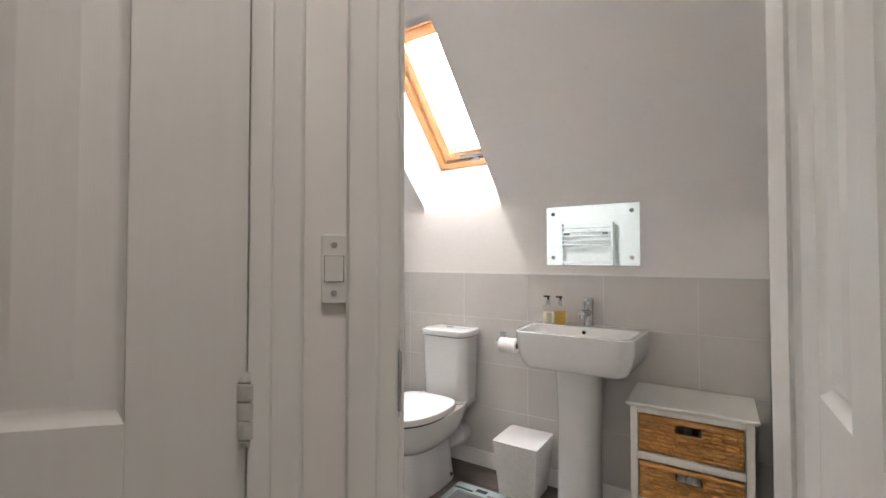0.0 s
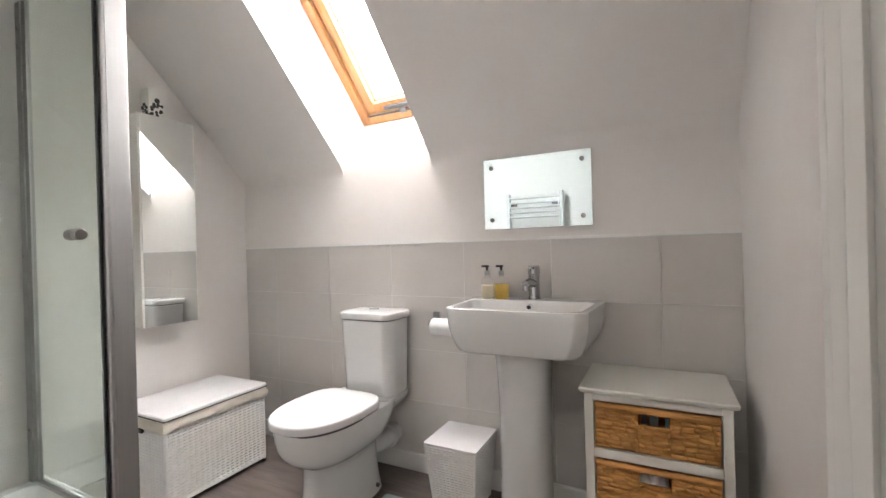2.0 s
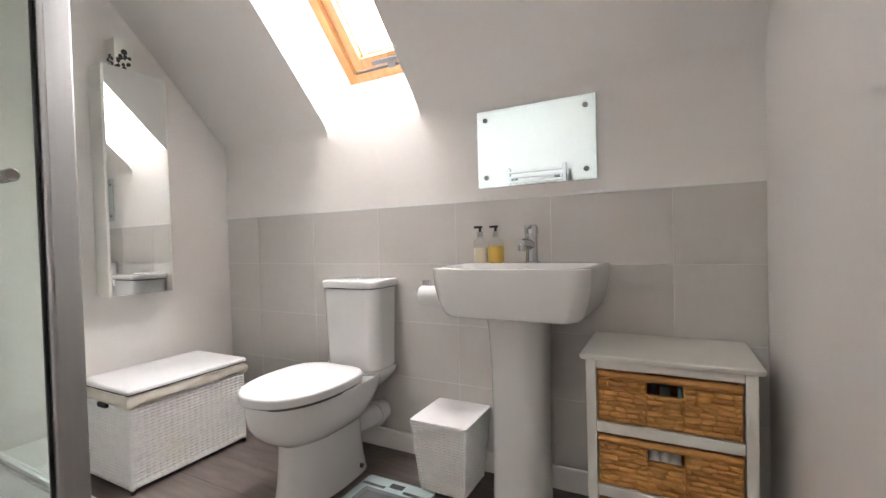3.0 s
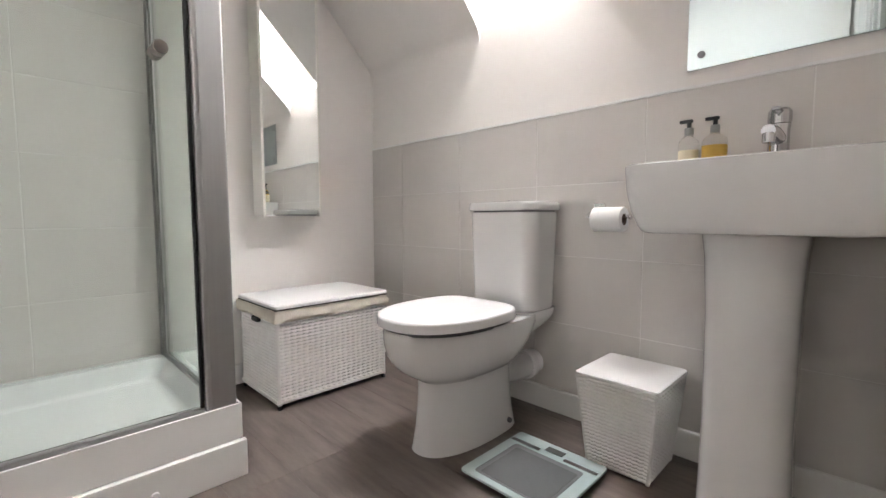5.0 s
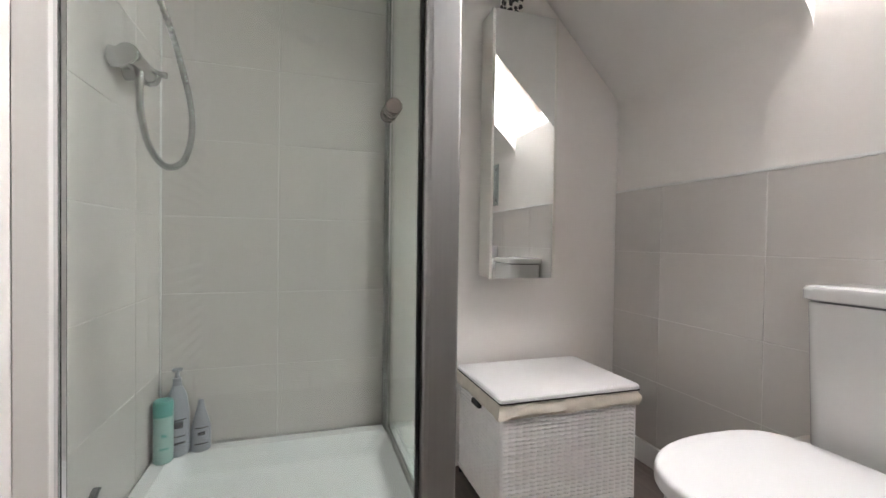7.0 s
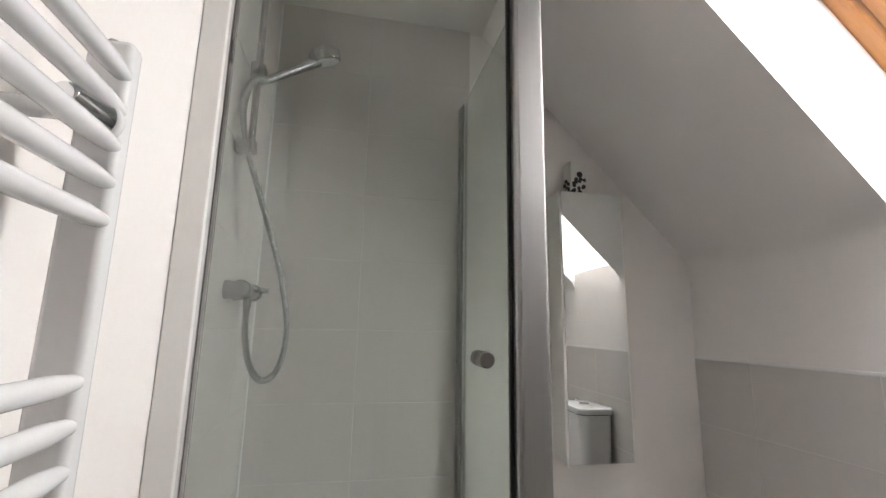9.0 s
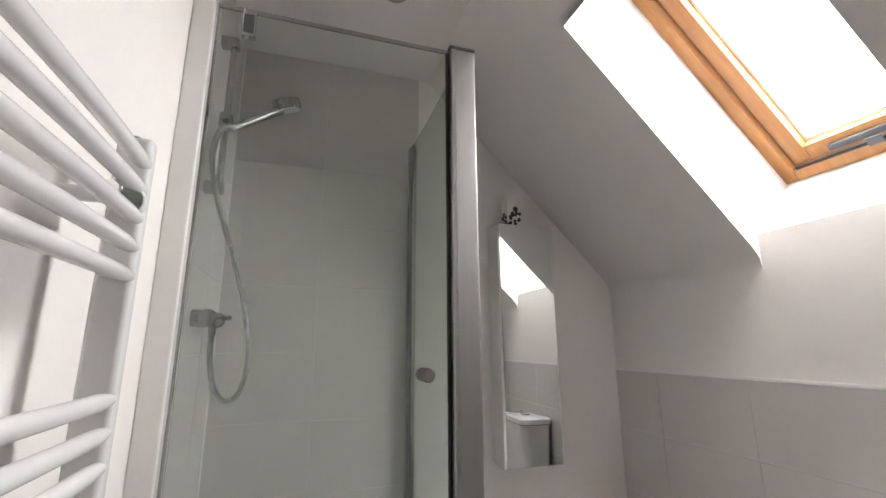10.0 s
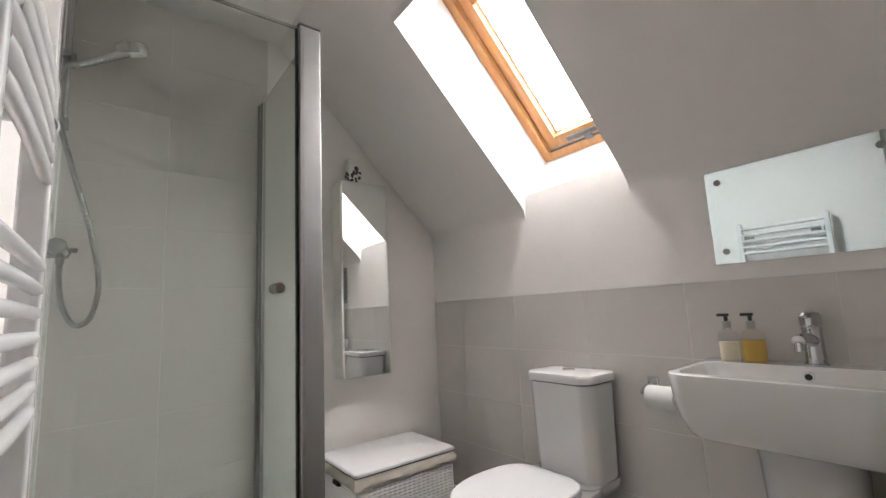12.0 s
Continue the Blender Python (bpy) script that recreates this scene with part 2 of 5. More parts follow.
def woven(origin, u, v, w, h, nu, nv, amp, jitter=0.0, seed=1, taper=0.0, bm=None, ru=4, rv=4, columns=False):
    """A panel of over-and-under weave: nv strands high, nu stakes wide, standing out by amp. taper: how much narrower it is at the bottom."""
    bm = bm or bmesh.new()
    rng = random.Random(seed)
    u, v, origin = Vector(u).normalized(), Vector(v).normalized(), Vector(origin)
    nrm = u.cross(v)
    ph = [rng.uniform(-jitter, jitter) * 3 for _ in range(nv + 1)]
    hh = [1 + rng.uniform(-jitter, jitter) for _ in range(nv + 1)]
    grid = []
    for j in range(nv * rv + 1):
        row = []
        k = min(j // rv, nv - 1)
        fr = (j - k * rv) / rv
        for i in range(nu * ru + 1):
            s = i / ru
            wave = math.sin(math.pi * s + math.pi * k + ph[k]) * 0.5 + 0.5
            if columns:
                wave = abs(math.sin(math.pi * s + ph[k])) ** 0.6
            round_ = math.sqrt(max(0.0, 1 - (2 * fr - 1) ** 2))
            lift = amp * round_ * hh[k] * (0.35 + 0.65 * wave) + amp * jitter * 0.5 * noise.noise((i * 0.35, j * 0.9, seed))
            x = i / (nu * ru) * w
            zf = j / (nv * rv)
            x = w / 2 + (x - w / 2) * (1 - taper * (1 - zf))
            row.append(bm.verts.new(origin + u * x + v * (zf * h) + nrm * lift))
        grid.append(row)
    for a, b in zip(grid, grid[1:]):
        for i in range(len(a) - 1):
            bm.faces.new((a[i], a[i + 1], b[i + 1], b[i]))
    return bm


def strips(parent, origin, u, v, w, h, rows, seg, amp, seed, material):
    """Flat plaited strips in staggered rows, each pillowed with its ends tucked in, each a part of parent."""
    rng = random.Random(seed)
    u, v, origin = Vector(u).normalized(), Vector(v).normalized(), Vector(origin)
    nrm = u.cross(v)
    rh = h / rows
    for k in range(rows):
        x = -seg * (0.5 if k % 2 else 0.0) * rng.uniform(0.8, 1.2)
        while x < w - 0.004:
            L = seg * rng.uniform(0.75, 1.3)
            x0, x1 = max(x, 0.0) + 0.0009, min(x + L, w) - 0.0009
            x += L
            if x1 - x0 < 0.006:
                continue
            top, tilt, skew = amp * rng.uniform(0.6, 1.0), rng.uniform(-0.6, 0.6) * amp, rng.uniform(-0.003, 0.003)
            rings = []
            for j in range(5):
                g = j / 4
                ring = []
                for i in range(8):
                    f = i / 7
                    ends = 1 - abs(2 * f - 1) ** 4 * 0.9
                    side = 1 - abs(2 * g - 1) ** 5 * 0.9
                    z = (k + 0.5) * rh + (g - 0.5) * rh * (0.98 - 0.14 * abs(2 * f - 1) ** 3) + skew * (2 * f - 1)
                    ring.append(origin + u * (x0 + (x1 - x0) * f) + v * min(max(z, 0.0), h) + nrm * (top * ends * side + tilt * (g - 0.5) * side))
                rings.append(ring)
            part("strip", loft(rings, closed=False), material, parent, sharp=60)


# ---- structure ----
def wall_with_hole(name, o, u, v, nrm, w, h, hole, thick, material, label):
    """A wall slab from o along u by w and along v by h, growing by thick along nrm, with one hole (u0, v0, u1, v1) through it."""
    o, u, v, nrm = (Vector(q) for q in (o, u, v, nrm))
    u0, v0, u1, v1 = hole
    bm = bmesh.new()
    for a0, b0, a1, b1 in ((0, 0, u0, h), (u1, 0, w, h), (u0, 0, u1, v0), (u0, v1, u1, h)):
        if a1 - a0 > 1e-4 and b1 - b0 > 1e-4:
            quad_prism(o + u * a0 + v * b0, o + u * a1 + v * b0, o + u * a1 + v * b1, o + u * a0 + v * b1, nrm * thick, bm)
    return solid(name, bm, material, label, "wall", kind="structure")


T = 0.14
solid("wall_west", box(XL - T, YD - T, 0, XL, YP + T, ZC + 0.02), M_WALL, "pale greige painted wall behind the cabinet and basket", "wall", kind="structure")
solid("wall_north", box(XL, YP, 0, XR + T, YP + T, FOLD_Z - 0.022), M_WALL, "pale greige painted low wall above grey tiling", "wall", kind="structure")
solid("wall_east", box(XR, 1.113, 0, XR + T, YP, ZC + 0.02), M_WALL, "pale greige painted side wall", "wall", kind="structure")
solid("wall_south", box(XL, YD - T, 0, -0.333, YD, ZC + 0.02), M_WALL, "pale greige painted wall behind the towel radiator", "wall", kind="structure")
# sloping ceiling with the roof window's opening
a = S0 + Vector((XL, 0, 0)) - SDIR * 0.06
wall_with_hole("ceiling_slope", a, (1, 0, 0), SDIR, SNRM, XR - XL + T, (ZC - FOLD_Z) / math.sin(ANG) + 0.06, (WX0 - XL, 0.0, WX1 - XL, 0.06 + WLEN), 0.09, M_CEIL, "pale painted sloping attic ceiling")
YF = FOLD_Y - (ZC - FOLD_Z) / SLOPE
solid("ceiling", box(XL, -1.45, ZC, 0.9, YF + 0.02, ZC + 0.1), M_CEIL, "flat pale painted ceiling", "ceiling", kind="structure")
# rounded plaster where the slope meets the low wall
zf = FOLD_Z - (YP - FOLD_Y) * SLOPE
for xa, xb in ((XL, WX0), (WX1, XR)):
    p0, p1 = Vector((0, YP - 0.001, zf - 0.045)), Vector((0, YP - 0.001, zf))
    p2 = p1 + SDIR * 0.045 - SNRM * 0.001
    arc = [p0.lerp(p1, i / 10).lerp(p1.lerp(p2, i / 10), i / 10) for i in range(11)] + [p1 + Vector((0, 0.02, 0.02))]
    solid("ceiling_cove", loft([[p + Vector((xa, 0, 0)) for p in arc], [p + Vector((xb, 0, 0)) for p in arc]]), M_WALL, "softly rounded plaster fold below the slope", "ceiling", kind="structure")
# reveal of the roof window
bm = bmesh.new()
c = lambda x, s, d: S0 + Vector((x, 0, 0)) + SDIR * s + SNRM * d
IN0, IN1 = 0.04, WLEN - 0.03
SILL = 1.742
w0 = lambda x, z: Vector((x, YP, z))
solid("wall_under_window", quad_prism(w0(WX0, FOLD_Z - 0.022), w0(WX1, FOLD_Z - 0.022), w0(WX1, SILL - 0.0005), w0(WX0, SILL - 0.0005), (0, 0.03, 0)), M_WALL, "pale greige painted wall strip below the roof window", "wall", kind="structure")
quad_prism(w0(WX0, SILL), w0(WX1, SILL), c(WX1, IN0, WDEP), c(WX0, IN0, WDEP), (0, 0.015, -0.02), bm)
quad_prism(c(WX0, WLEN, 0), c(WX0, IN1, WDEP), c(WX1, IN1, WDEP), c(WX1, WLEN, 0), SDIR * 0.03, bm)
for xx, off in ((WX0, -0.03), (WX1, 0.03)):
    lo = [w0(xx, zf + 0.004), w0(xx, SILL), c(xx, IN0, WDEP), c(xx, IN1, WDEP), c(xx, WLEN, 0.003)]
    loft([lo, [p + Vector((off, 0, 0)) for p in lo]], bm)
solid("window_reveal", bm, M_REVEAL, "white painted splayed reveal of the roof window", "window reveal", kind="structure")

# roof window: pine frame, sash, panes, vent bar
def slope_box(x0, s0, d0, x1, s1, d1, bev, bm=None):
    m = Matrix.Translation(S0) @ Matrix((( 1, 0, 0, 0), (0, SDIR.y, SNRM.y, 0), (0, SDIR.z, SNRM.z, 0), (0, 0, 0, 1)))
    return box(x0, s0, d0, x1, s1, d1, bev, m=m, bm=bm)


win = thing("window_1", c((WX0 + WX1) / 2, 0.1, WDEP), "pine-framed pivoting roof window with bright glass", "roof window", kind="structure")
F = 0.05
for nm, q in (("frame_side", (WX0, IN0, WX0 + F, IN1)), ("frame_side", (WX1 - F, IN0, WX1, IN1)), ("frame_bottom", (WX0 + F, IN0, WX1 - F, IN0 + F)), ("frame_top", (WX0 + F, IN1 - F, WX1 - F, IN1))):
    part(nm, slope_box(q[0], q[1], WDEP - 0.012, q[2], q[3], WDEP + 0.1, 0.004), M_PINE, win)
G = 0.006
A0, A1, B0, B1 = WX0 + F + G, WX1 - F - G, IN0 + F + G, IN1 - F - G
SW = 0.062
sash = part("sash", slope_box(A0, B0, WDEP + 0.012, A0 + SW, B1, WDEP + 0.085, 0.006), M_PINE, win)
for q in ((A1 - SW, B0, A1, B1), (A0 + SW, B0, A1 - SW, B0 + SW), (A0 + SW, B1 - SW, A1 - SW, B1)):
    part("sash_rail", slope_box(q[0], q[1], WDEP + 0.012, q[2], q[3], WDEP + 0.085, 0.006), M_PINE, win)
for q in ((A0 + SW, B0 + SW, A0 + SW + 0.012, B1 - SW), (A1 - SW - 0.012, B0 + SW, A1 - SW, B1 - SW), (A0 + SW + 0.012, B0 + SW, A1 - SW - 0.012, B0 + SW + 0.012)):
    part("glazing_bead", slope_box(q[0], q[1], WDEP + 0.05, q[2], q[3], WDEP + 0.07, 0.002), M_TRIM, win, "pale glazing bead")
pane = part("pane", slope_box(A0 + SW - 0.005, B0 + SW - 0.005, WDEP + 0.072, A1 - SW + 0.005, B1 - SW + 0.005, WDEP + 0.078, 0), M_CLEAR, win, "clear glass pane")
pane.visible_shadow = False
part("vent_bar", slope_box(A0 + 0.13, B0 + 0.012, WDEP - 0.004, A1 - 0.1, B0 + 0.036, WDEP + 0.014, 0.005), M_GREYP, win, "dark grey vent bar")
# black strip standing in for the shade between sash and frame
part("gasket", slope_box(A0 + 0.01, IN0 + F - 0.003, WDEP - 0.0135, A1 - 0.01, B0 + 0.002, WDEP - 0.010, 0.0005), M_BLACK, win, "black strip painted as shade in the gap between sash and frame")
part("catch", slope_box((A0 + A1) / 2 + 0.0, IN0 + 0.040, WDEP - 0.017, (A0 + A1) / 2 + 0.045, B0 + 0.016, WDEP - 0.008, 0.004), M_GREYP, win, "grey catch")

# ---- doorway wall between landing and bathroom ----
ROT = Matrix.Translation(LH) @ Matrix(((DD.x, DN.x, 0, 0), (DD.y, DN.y, 0, 0), (0, 0, 1, 0), (0, 0, 0, 1)))   # x along the wall, y into the bathroom
S_FAR = -1.6
HD0, HD1 = -0.207, -0.207 - 0.80        # landing door opening


def dbox(s0, d0, z0, s1, d1, z1, bev=0.0, bm=None):
    return box(s0, d0, z0, s1, d1, z1, bev, m=ROT, bm=bm)


EASTS = (XR + 0.02 - (LH + DN * LIN).x) / DD.x
bm = dbox(DW + 0.03, 0, 0, EASTS, LIN, ZC)
dbox(-0.0301, 0, DH + 0.03, DW + 0.03, LIN, ZC, bm=bm)
dbox(HD0 + 0.03, 0, 0, -0.03, LIN, ZC, bm=bm)
dbox(HD1 - 0.03, 0, DH + 0.03, HD0 + 0.03, LIN, ZC, bm=bm)
dbox(S_FAR, 0, 0, HD1 - 0.03, LIN, ZC, bm=bm)
solid("wall_doorway", bm, M_WALL, "pale painted angled wall holding two doorways", "wall", kind="structure")
# linings, stops and architraves
for s0, s1, side in ((-0.03, 0.0, 1), (DW, DW + 0.03, -1)):
    solid("door_lining", dbox(s0, -0.004, 0, s1, LIN + 0.004, DH, 0.002), M_GLOSS, "white gloss painted door lining", "door frame", kind="structure")
    e = s1 if side > 0 else s0
    a0, a1 = (e, e + 0.014) if side > 0 else (e - 0.014, e)
    solid("door_stop", dbox(a0, 0.045, 0, a1, LIN - 0.02, DH, 0.002), M_GLOSS, "white gloss painted door stop", "door frame", kind="structure")
solid("door_lining_head", dbox(-0.03, -0.004, DH, DW + 0.03, LIN + 0.004, DH + 0.03, 0.002), M_GLOSS, "white gloss painted door lining head", "door frame", kind="structure")


def architrave(s0, s1, z0, z1, d_out, sign):
    """A moulded board; sign -1 faces the landing, 1 the bathroom."""
    bm = bmesh.new()
    prof = ((0, 0), (0, 0.012), (0.004, 0.016), (0.30, 0.016), (0.36, 0.013), (0.42, 0.017), (0.85, 0.019), (0.94, 0.017), (1, 0.010), (1, 0))
    w = s1 - s0
    rings = []
    for z in (z0, z1):
        rings.append([ROT @ Vector((s0 + f * w, d_out + sign * t, z)) for f, t in prof])
    return loft(rings, bm)


AW = 0.07
solid("architrave", architrave(-0.006, -0.006 - AW, 0, DH + AW, -0.0005, -1), M_GLOSS, "white moulded architrave beside the doorway", "architrave", "architraves", "structure")
solid("architrave", architrave(DW + 0.006, DW + 0.006 + AW, 0, DH + AW, -0.0005, -1), M_GLOSS, "white moulded architrave beside the doorway", "architrave", "architraves", "structure")
solid("architrave", architrave(HD0 + 0.006, HD0 + 0.006 + AW * 0.95, 0, DH + AW, -0.0005, -1), M_GLOSS, "white moulded architrave beside a landing door", "architrave", "architraves", "structure")
solid("architrave", architrave(DW + 0.010, DW + 0.010 + AW, 0, DH + AW, LIN + 0.0005, 1), M_GLOSS, "white moulded architrave inside the bathroom", "architrave", "architraves", "structure")
solid("architrave", architrave(-0.006, -0.006 - AW, 0, DH + AW, LIN + 0.0005, 1), M_GLOSS, "white moulded architrave inside the bathroom", "architrave", "architraves", "structure")


def panel_door(name, m, w, h, label, st=0.12):
    """A moulded panel door; its own frame: x from the hinge, y through the thickness, front at y 0."""
    ob = thing(name, m.translation, label, "door", kind="structure")
    ob.rotation_euler = m.to_euler()
    t = 0.042

    def bx(x0, z0, x1, z1, y0=0.0, y1=t, bev=0.0):
        return box(x0, y0, z0, x1, y1, z1, bev)

    def lay(nm, bm):
        o = new(nm, finish(nm, bm, M_DOOR))
        o.parent = ob
        return o
    mid = 0.11
    rails = ((0.005, 0.22), (0.88, 1.085), (h - 0.13, h))
    lay("stile", bx(0, 0.005, st, h, bev=0.002))
    lay("stile", bx(w - st, 0.005, w, h, bev=0.002))
    for z0, z1 in rails:
        lay("rail", bx(st, z0, w - st, z1, 0.0006, t - 0.0006))
    cx = w / 2
    for (_, z0), (z1, _) in zip(rails, rails[1:]):
        lay("muntin", bx(cx - mid / 2, z0, cx + mid / 2, z1, 0.0006, t - 0.0006))
        for x0, x1 in ((st, cx - mid / 2), (cx + mid / 2, w - st)):
            bm = bmesh.new()
            for sg, y in ((-1, 0.0006), (1, t - 0.0006)):
                rings = []
                for ins, dep in ((0, 0), (0.006, 0.006), (0.016, 0.013), (0.024, 0.014), (0.058, 0.004), (0.061, 0.004)):
                    yy = y - sg * dep
                    rings.append([(x0 + ins, yy, z0 + ins), (x1 - ins, yy, z0 + ins), (x1 - ins, yy, z1 - ins), (x0 + ins, yy, z1 - ins)])
                loft(rings, bm, cap=(False, True))
            lay("panel", bm)
    return ob


# landing door, shut, in the same wall; hinge on the bathroom side
m_hall = ROT @ Matrix.Translation((HD1 + 0.004, 0.008, 0.0))
door_hall = panel_door("door_1", m_hall, HD0 - HD1 - 0.008, DH - 0.01, "white moulded panel door, shut, with painted butt hinge", 0.15)
solid("door_lining", dbox(HD0, -0.004, 0, HD0 + 0.03, LIN + 0.004, DH, 0.002), M_GLOSS, "white gloss painted door lining", "door frame", kind="structure")
solid("door_lining", dbox(HD1 - 0.03, -0.004, 0, HD1, LIN + 0.004, DH, 0.002), M_GLOSS, "white gloss painted door lining", "door frame", kind="structure")
solid("door_lining_head", dbox(HD1 - 0.03, -0.004, DH, HD0 + 0.03, LIN + 0.004, DH + 0.03, 0.002), M_GLOSS, "white gloss painted door lining head", "door frame", kind="structure")
# bathroom door, swung out over the landing
rh = Vector((0.356, 0.884, 0))
leaf_dir = Vector((0.02, -1, 0)).normalized()
nrm = Vector((leaf_dir.y, -leaf_dir.x, 0))
m_leaf = Matrix.Translation(rh) @ Matrix(((leaf_dir.x, -nrm.x, 0, 0), (leaf_dir.y, -nrm.y, 0, 0), (0, 0, 1, 0), (0, 0, 0, 1)))
door_bath = panel_door("door_2", m_leaf, 0.744, DH - 0.01, "white moulded panel door standing open over the landing", 0.135)


def butt_hinge(name, at, parent_label, m):
    """A rolled knuckle hinge with finial ends; m turns it."""
    h = thing(name, at, parent_label, "hinge")
    n = 3
    for i in range(n):
        z0 = at[2] - 0.037 + i * 0.025
        part("knuckle", cyl((at[0], at[1], z0), (at[0], at[1], z0 + 0.0235), 0.014, 18, bevel=0.002), M_HINGE, h)
    for s in (-1, 1):
        z = at[2] + s * 0.039
        part("finial", cyl((at[0], at[1], z), (at[0], at[1], z + s * 0.010), 0.013, 14, 0.008, bevel=0.0015), M_HINGE, h)
    return h


p = ROT @ Vector((HD0 + 0.001, -0.006, 1.098))
butt_hinge("door_hinge", p, "painted butt hinge on the landing door", None)
# hinge leaf let into the right lining
leaf = thing("hinge_leaf", ROT @ Vector((DW, 0.02, 1.108)), "painted steel hinge leaf with three screws on the lining", "hinge")
rr = rrect(0, 0, 0, 0.034, 0.088, 0.007, 4)
part("plate", loft([[ROT @ Vector((DW + 0.001, 0.016 + x, 1.108 + y)) for x, y, z in rr], [ROT @ Vector((DW - 0.002, 0.016 + x, 1.108 + y)) for x, y, z in rr]]), M_GLOSS, leaf)
for dx, dz in ((0.006, 0.031), (-0.006, 0.0), (0.006, -0.031)):
    part("screw", cyl(ROT @ Vector((DW - 0.0015, 0.016 + dx, 1.108 + dz)), ROT @ Vector((DW - 0.0035, 0.016 + dx, 1.108 + dz)), 0.0048, 12), M_GREYP, leaf, "dark screw head")
# strike plate in the left lining
strike = thing("strike_plate", ROT @ Vector((0, 0.022, 1.124)), "dull steel latch keep let into the door lining", "latch plate")
rr = rrect(0, 0, 0, 0.030, 0.122, 0.012, 5)
part("plate", loft([[ROT @ Vector((-0.001, 0.022 + x, 1.124 + y)) for x, y, z in rr], [ROT @ Vector((0.002, 0.022 + x, 1.124 + y)) for x, y, z in rr]]), M_DULL, strike)
# solid dark patch paints the depth of the latch opening
part("latch_hole", dbox(0.0015, 0.016, 1.085, 0.0028, 0.030, 1.12), M_DARK, strike, "dark patch painted as shade in the latch opening")
part("lip", dbox(-0.002, -0.010, 1.080, 0.0035, 0.006, 1.168, 0.002), M_DULL, strike)
# narrow light switch
sw = thing("light_switch", ROT @ Vector((-0.093, 0, 1.288)), "narrow white architrave light switch with two screws", "light switch")
rr = rrect(0, 0, 0, 0.036, 0.098, 0.004, 3)
part("plate", loft([[ROT @ Vector((-0.093 + x, 0.001, 1.288 + y)) for x, y, z in rr], [ROT @ Vector((-0.093 + x, -0.007, 1.288 + y)) for x, y, z in rr], [ROT @ Vector((-0.093 + x * 0.93, -0.009, 1.288 + y * 0.97)) for x, y, z in rr]]), M_SWITCH, sw)
# grey slab behind the rocker paints the shade round its edge
part("rocker_gap", dbox(-0.1068, -0.0098, 1.2692, -0.0792, -0.0068, 1.3068, 0.0005), M_GREYP, sw, "dark grey slab painted as shade in the gap round the rocker")
part("rocker", dbox(-0.106, -0.0125, 1.270, -0.080, -0.007, 1.306, 0.0015), M_SWITCH, sw)
for dz in (-0.034, 0.034):
    part("screw", cyl(ROT @ Vector((-0.093, -0.0085, 1.288 + dz)), ROT @ Vector((-0.093, -0.0105, 1.288 + dz)), 0.0042, 12), M_DULL, sw, "steel screw head")

# landing: plain closing walls
bk = LH + DD * S_FAR
solid("wall_landing_back", box(bk.x - 0.3, -1.55, 0, 0.9, -1.43, ZC), M_WALL, "pale painted landing wall", "wall", kind="structure")
solid("wall_landing_side", box(0.78, -1.43, 0, 0.9, 1.2, ZC), M_WALL, "pale painted landing wall", "wall", kind="structure")
solid("wall_landing_end", box(bk.x - 0.12, -1.43, 0, bk.x, bk.y + 0.1, ZC), M_WALL, "pale painted landing wall", "wall", kind="structure")
# unseen fitting added to carry the assumed landing light
cl = thing("ceiling_light", (0.15, -0.15, ZC), "assumed round white flush landing ceiling light, out of view, lit", "ceiling light")
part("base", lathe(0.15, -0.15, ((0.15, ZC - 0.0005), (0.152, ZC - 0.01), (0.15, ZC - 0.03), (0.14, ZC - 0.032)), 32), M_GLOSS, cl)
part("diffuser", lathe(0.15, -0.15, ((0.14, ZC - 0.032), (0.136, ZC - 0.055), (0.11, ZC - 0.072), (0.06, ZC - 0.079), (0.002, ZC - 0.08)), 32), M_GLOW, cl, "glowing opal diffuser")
e = LH + DD * EASTS
solid("wall_landing_nook", box(XR + 0.005, 1.06, 0, 0.9, 1.112, ZC), M_WALL, "pale painted landing wall", "wall", kind="structure")

# ---- floors ----
solid("floor_base", box(XL, -1.43, -0.06, 0.8, YP, -0.012), M_FGAP, "dark screed under the planks", "floor", kind="structure")

# ---- skirting and tile trims ----
def skirting(name, x0, y0, x1, y1, label="white gloss painted skirting board"):
    """A board against a wall on the right-hand side of its run."""
    p, q = Vector((x0, y0, 0)), Vector((x1, y1, 0))
    d = (q - p).normalized()
    n = Vector((-d.y, d.x, 0))
    prof = ((0, 0), (0.015, 0), (0.015, 0.082), (0.012, 0.092), (0.006, 0.096), (0, 0.096))
    return solid(name, loft([[p + n * t + Vector((0, 0, z)) for t, z in prof], [q + n * t + Vector((0, 0, z)) for t, z in prof]]), M_GLOSS, label, "skirting", kind="structure")


skirting("baseboard", XR, YP - 0.001, XL, YP - 0.001)
skirting("baseboard", XL, YP - 0.02, XL, YTS + 0.01)
skirting("baseboard", XR, 1.12, XR, YP - 0.02)
solid("tile_trim", box(XL + 0.001, YT - 0.0008, 1.2115, XR - 0.001, YP, 1.2215, 0.0012), M_TRIM, "thin white trim along the top of the tiling", "tile trim", kind="structure")

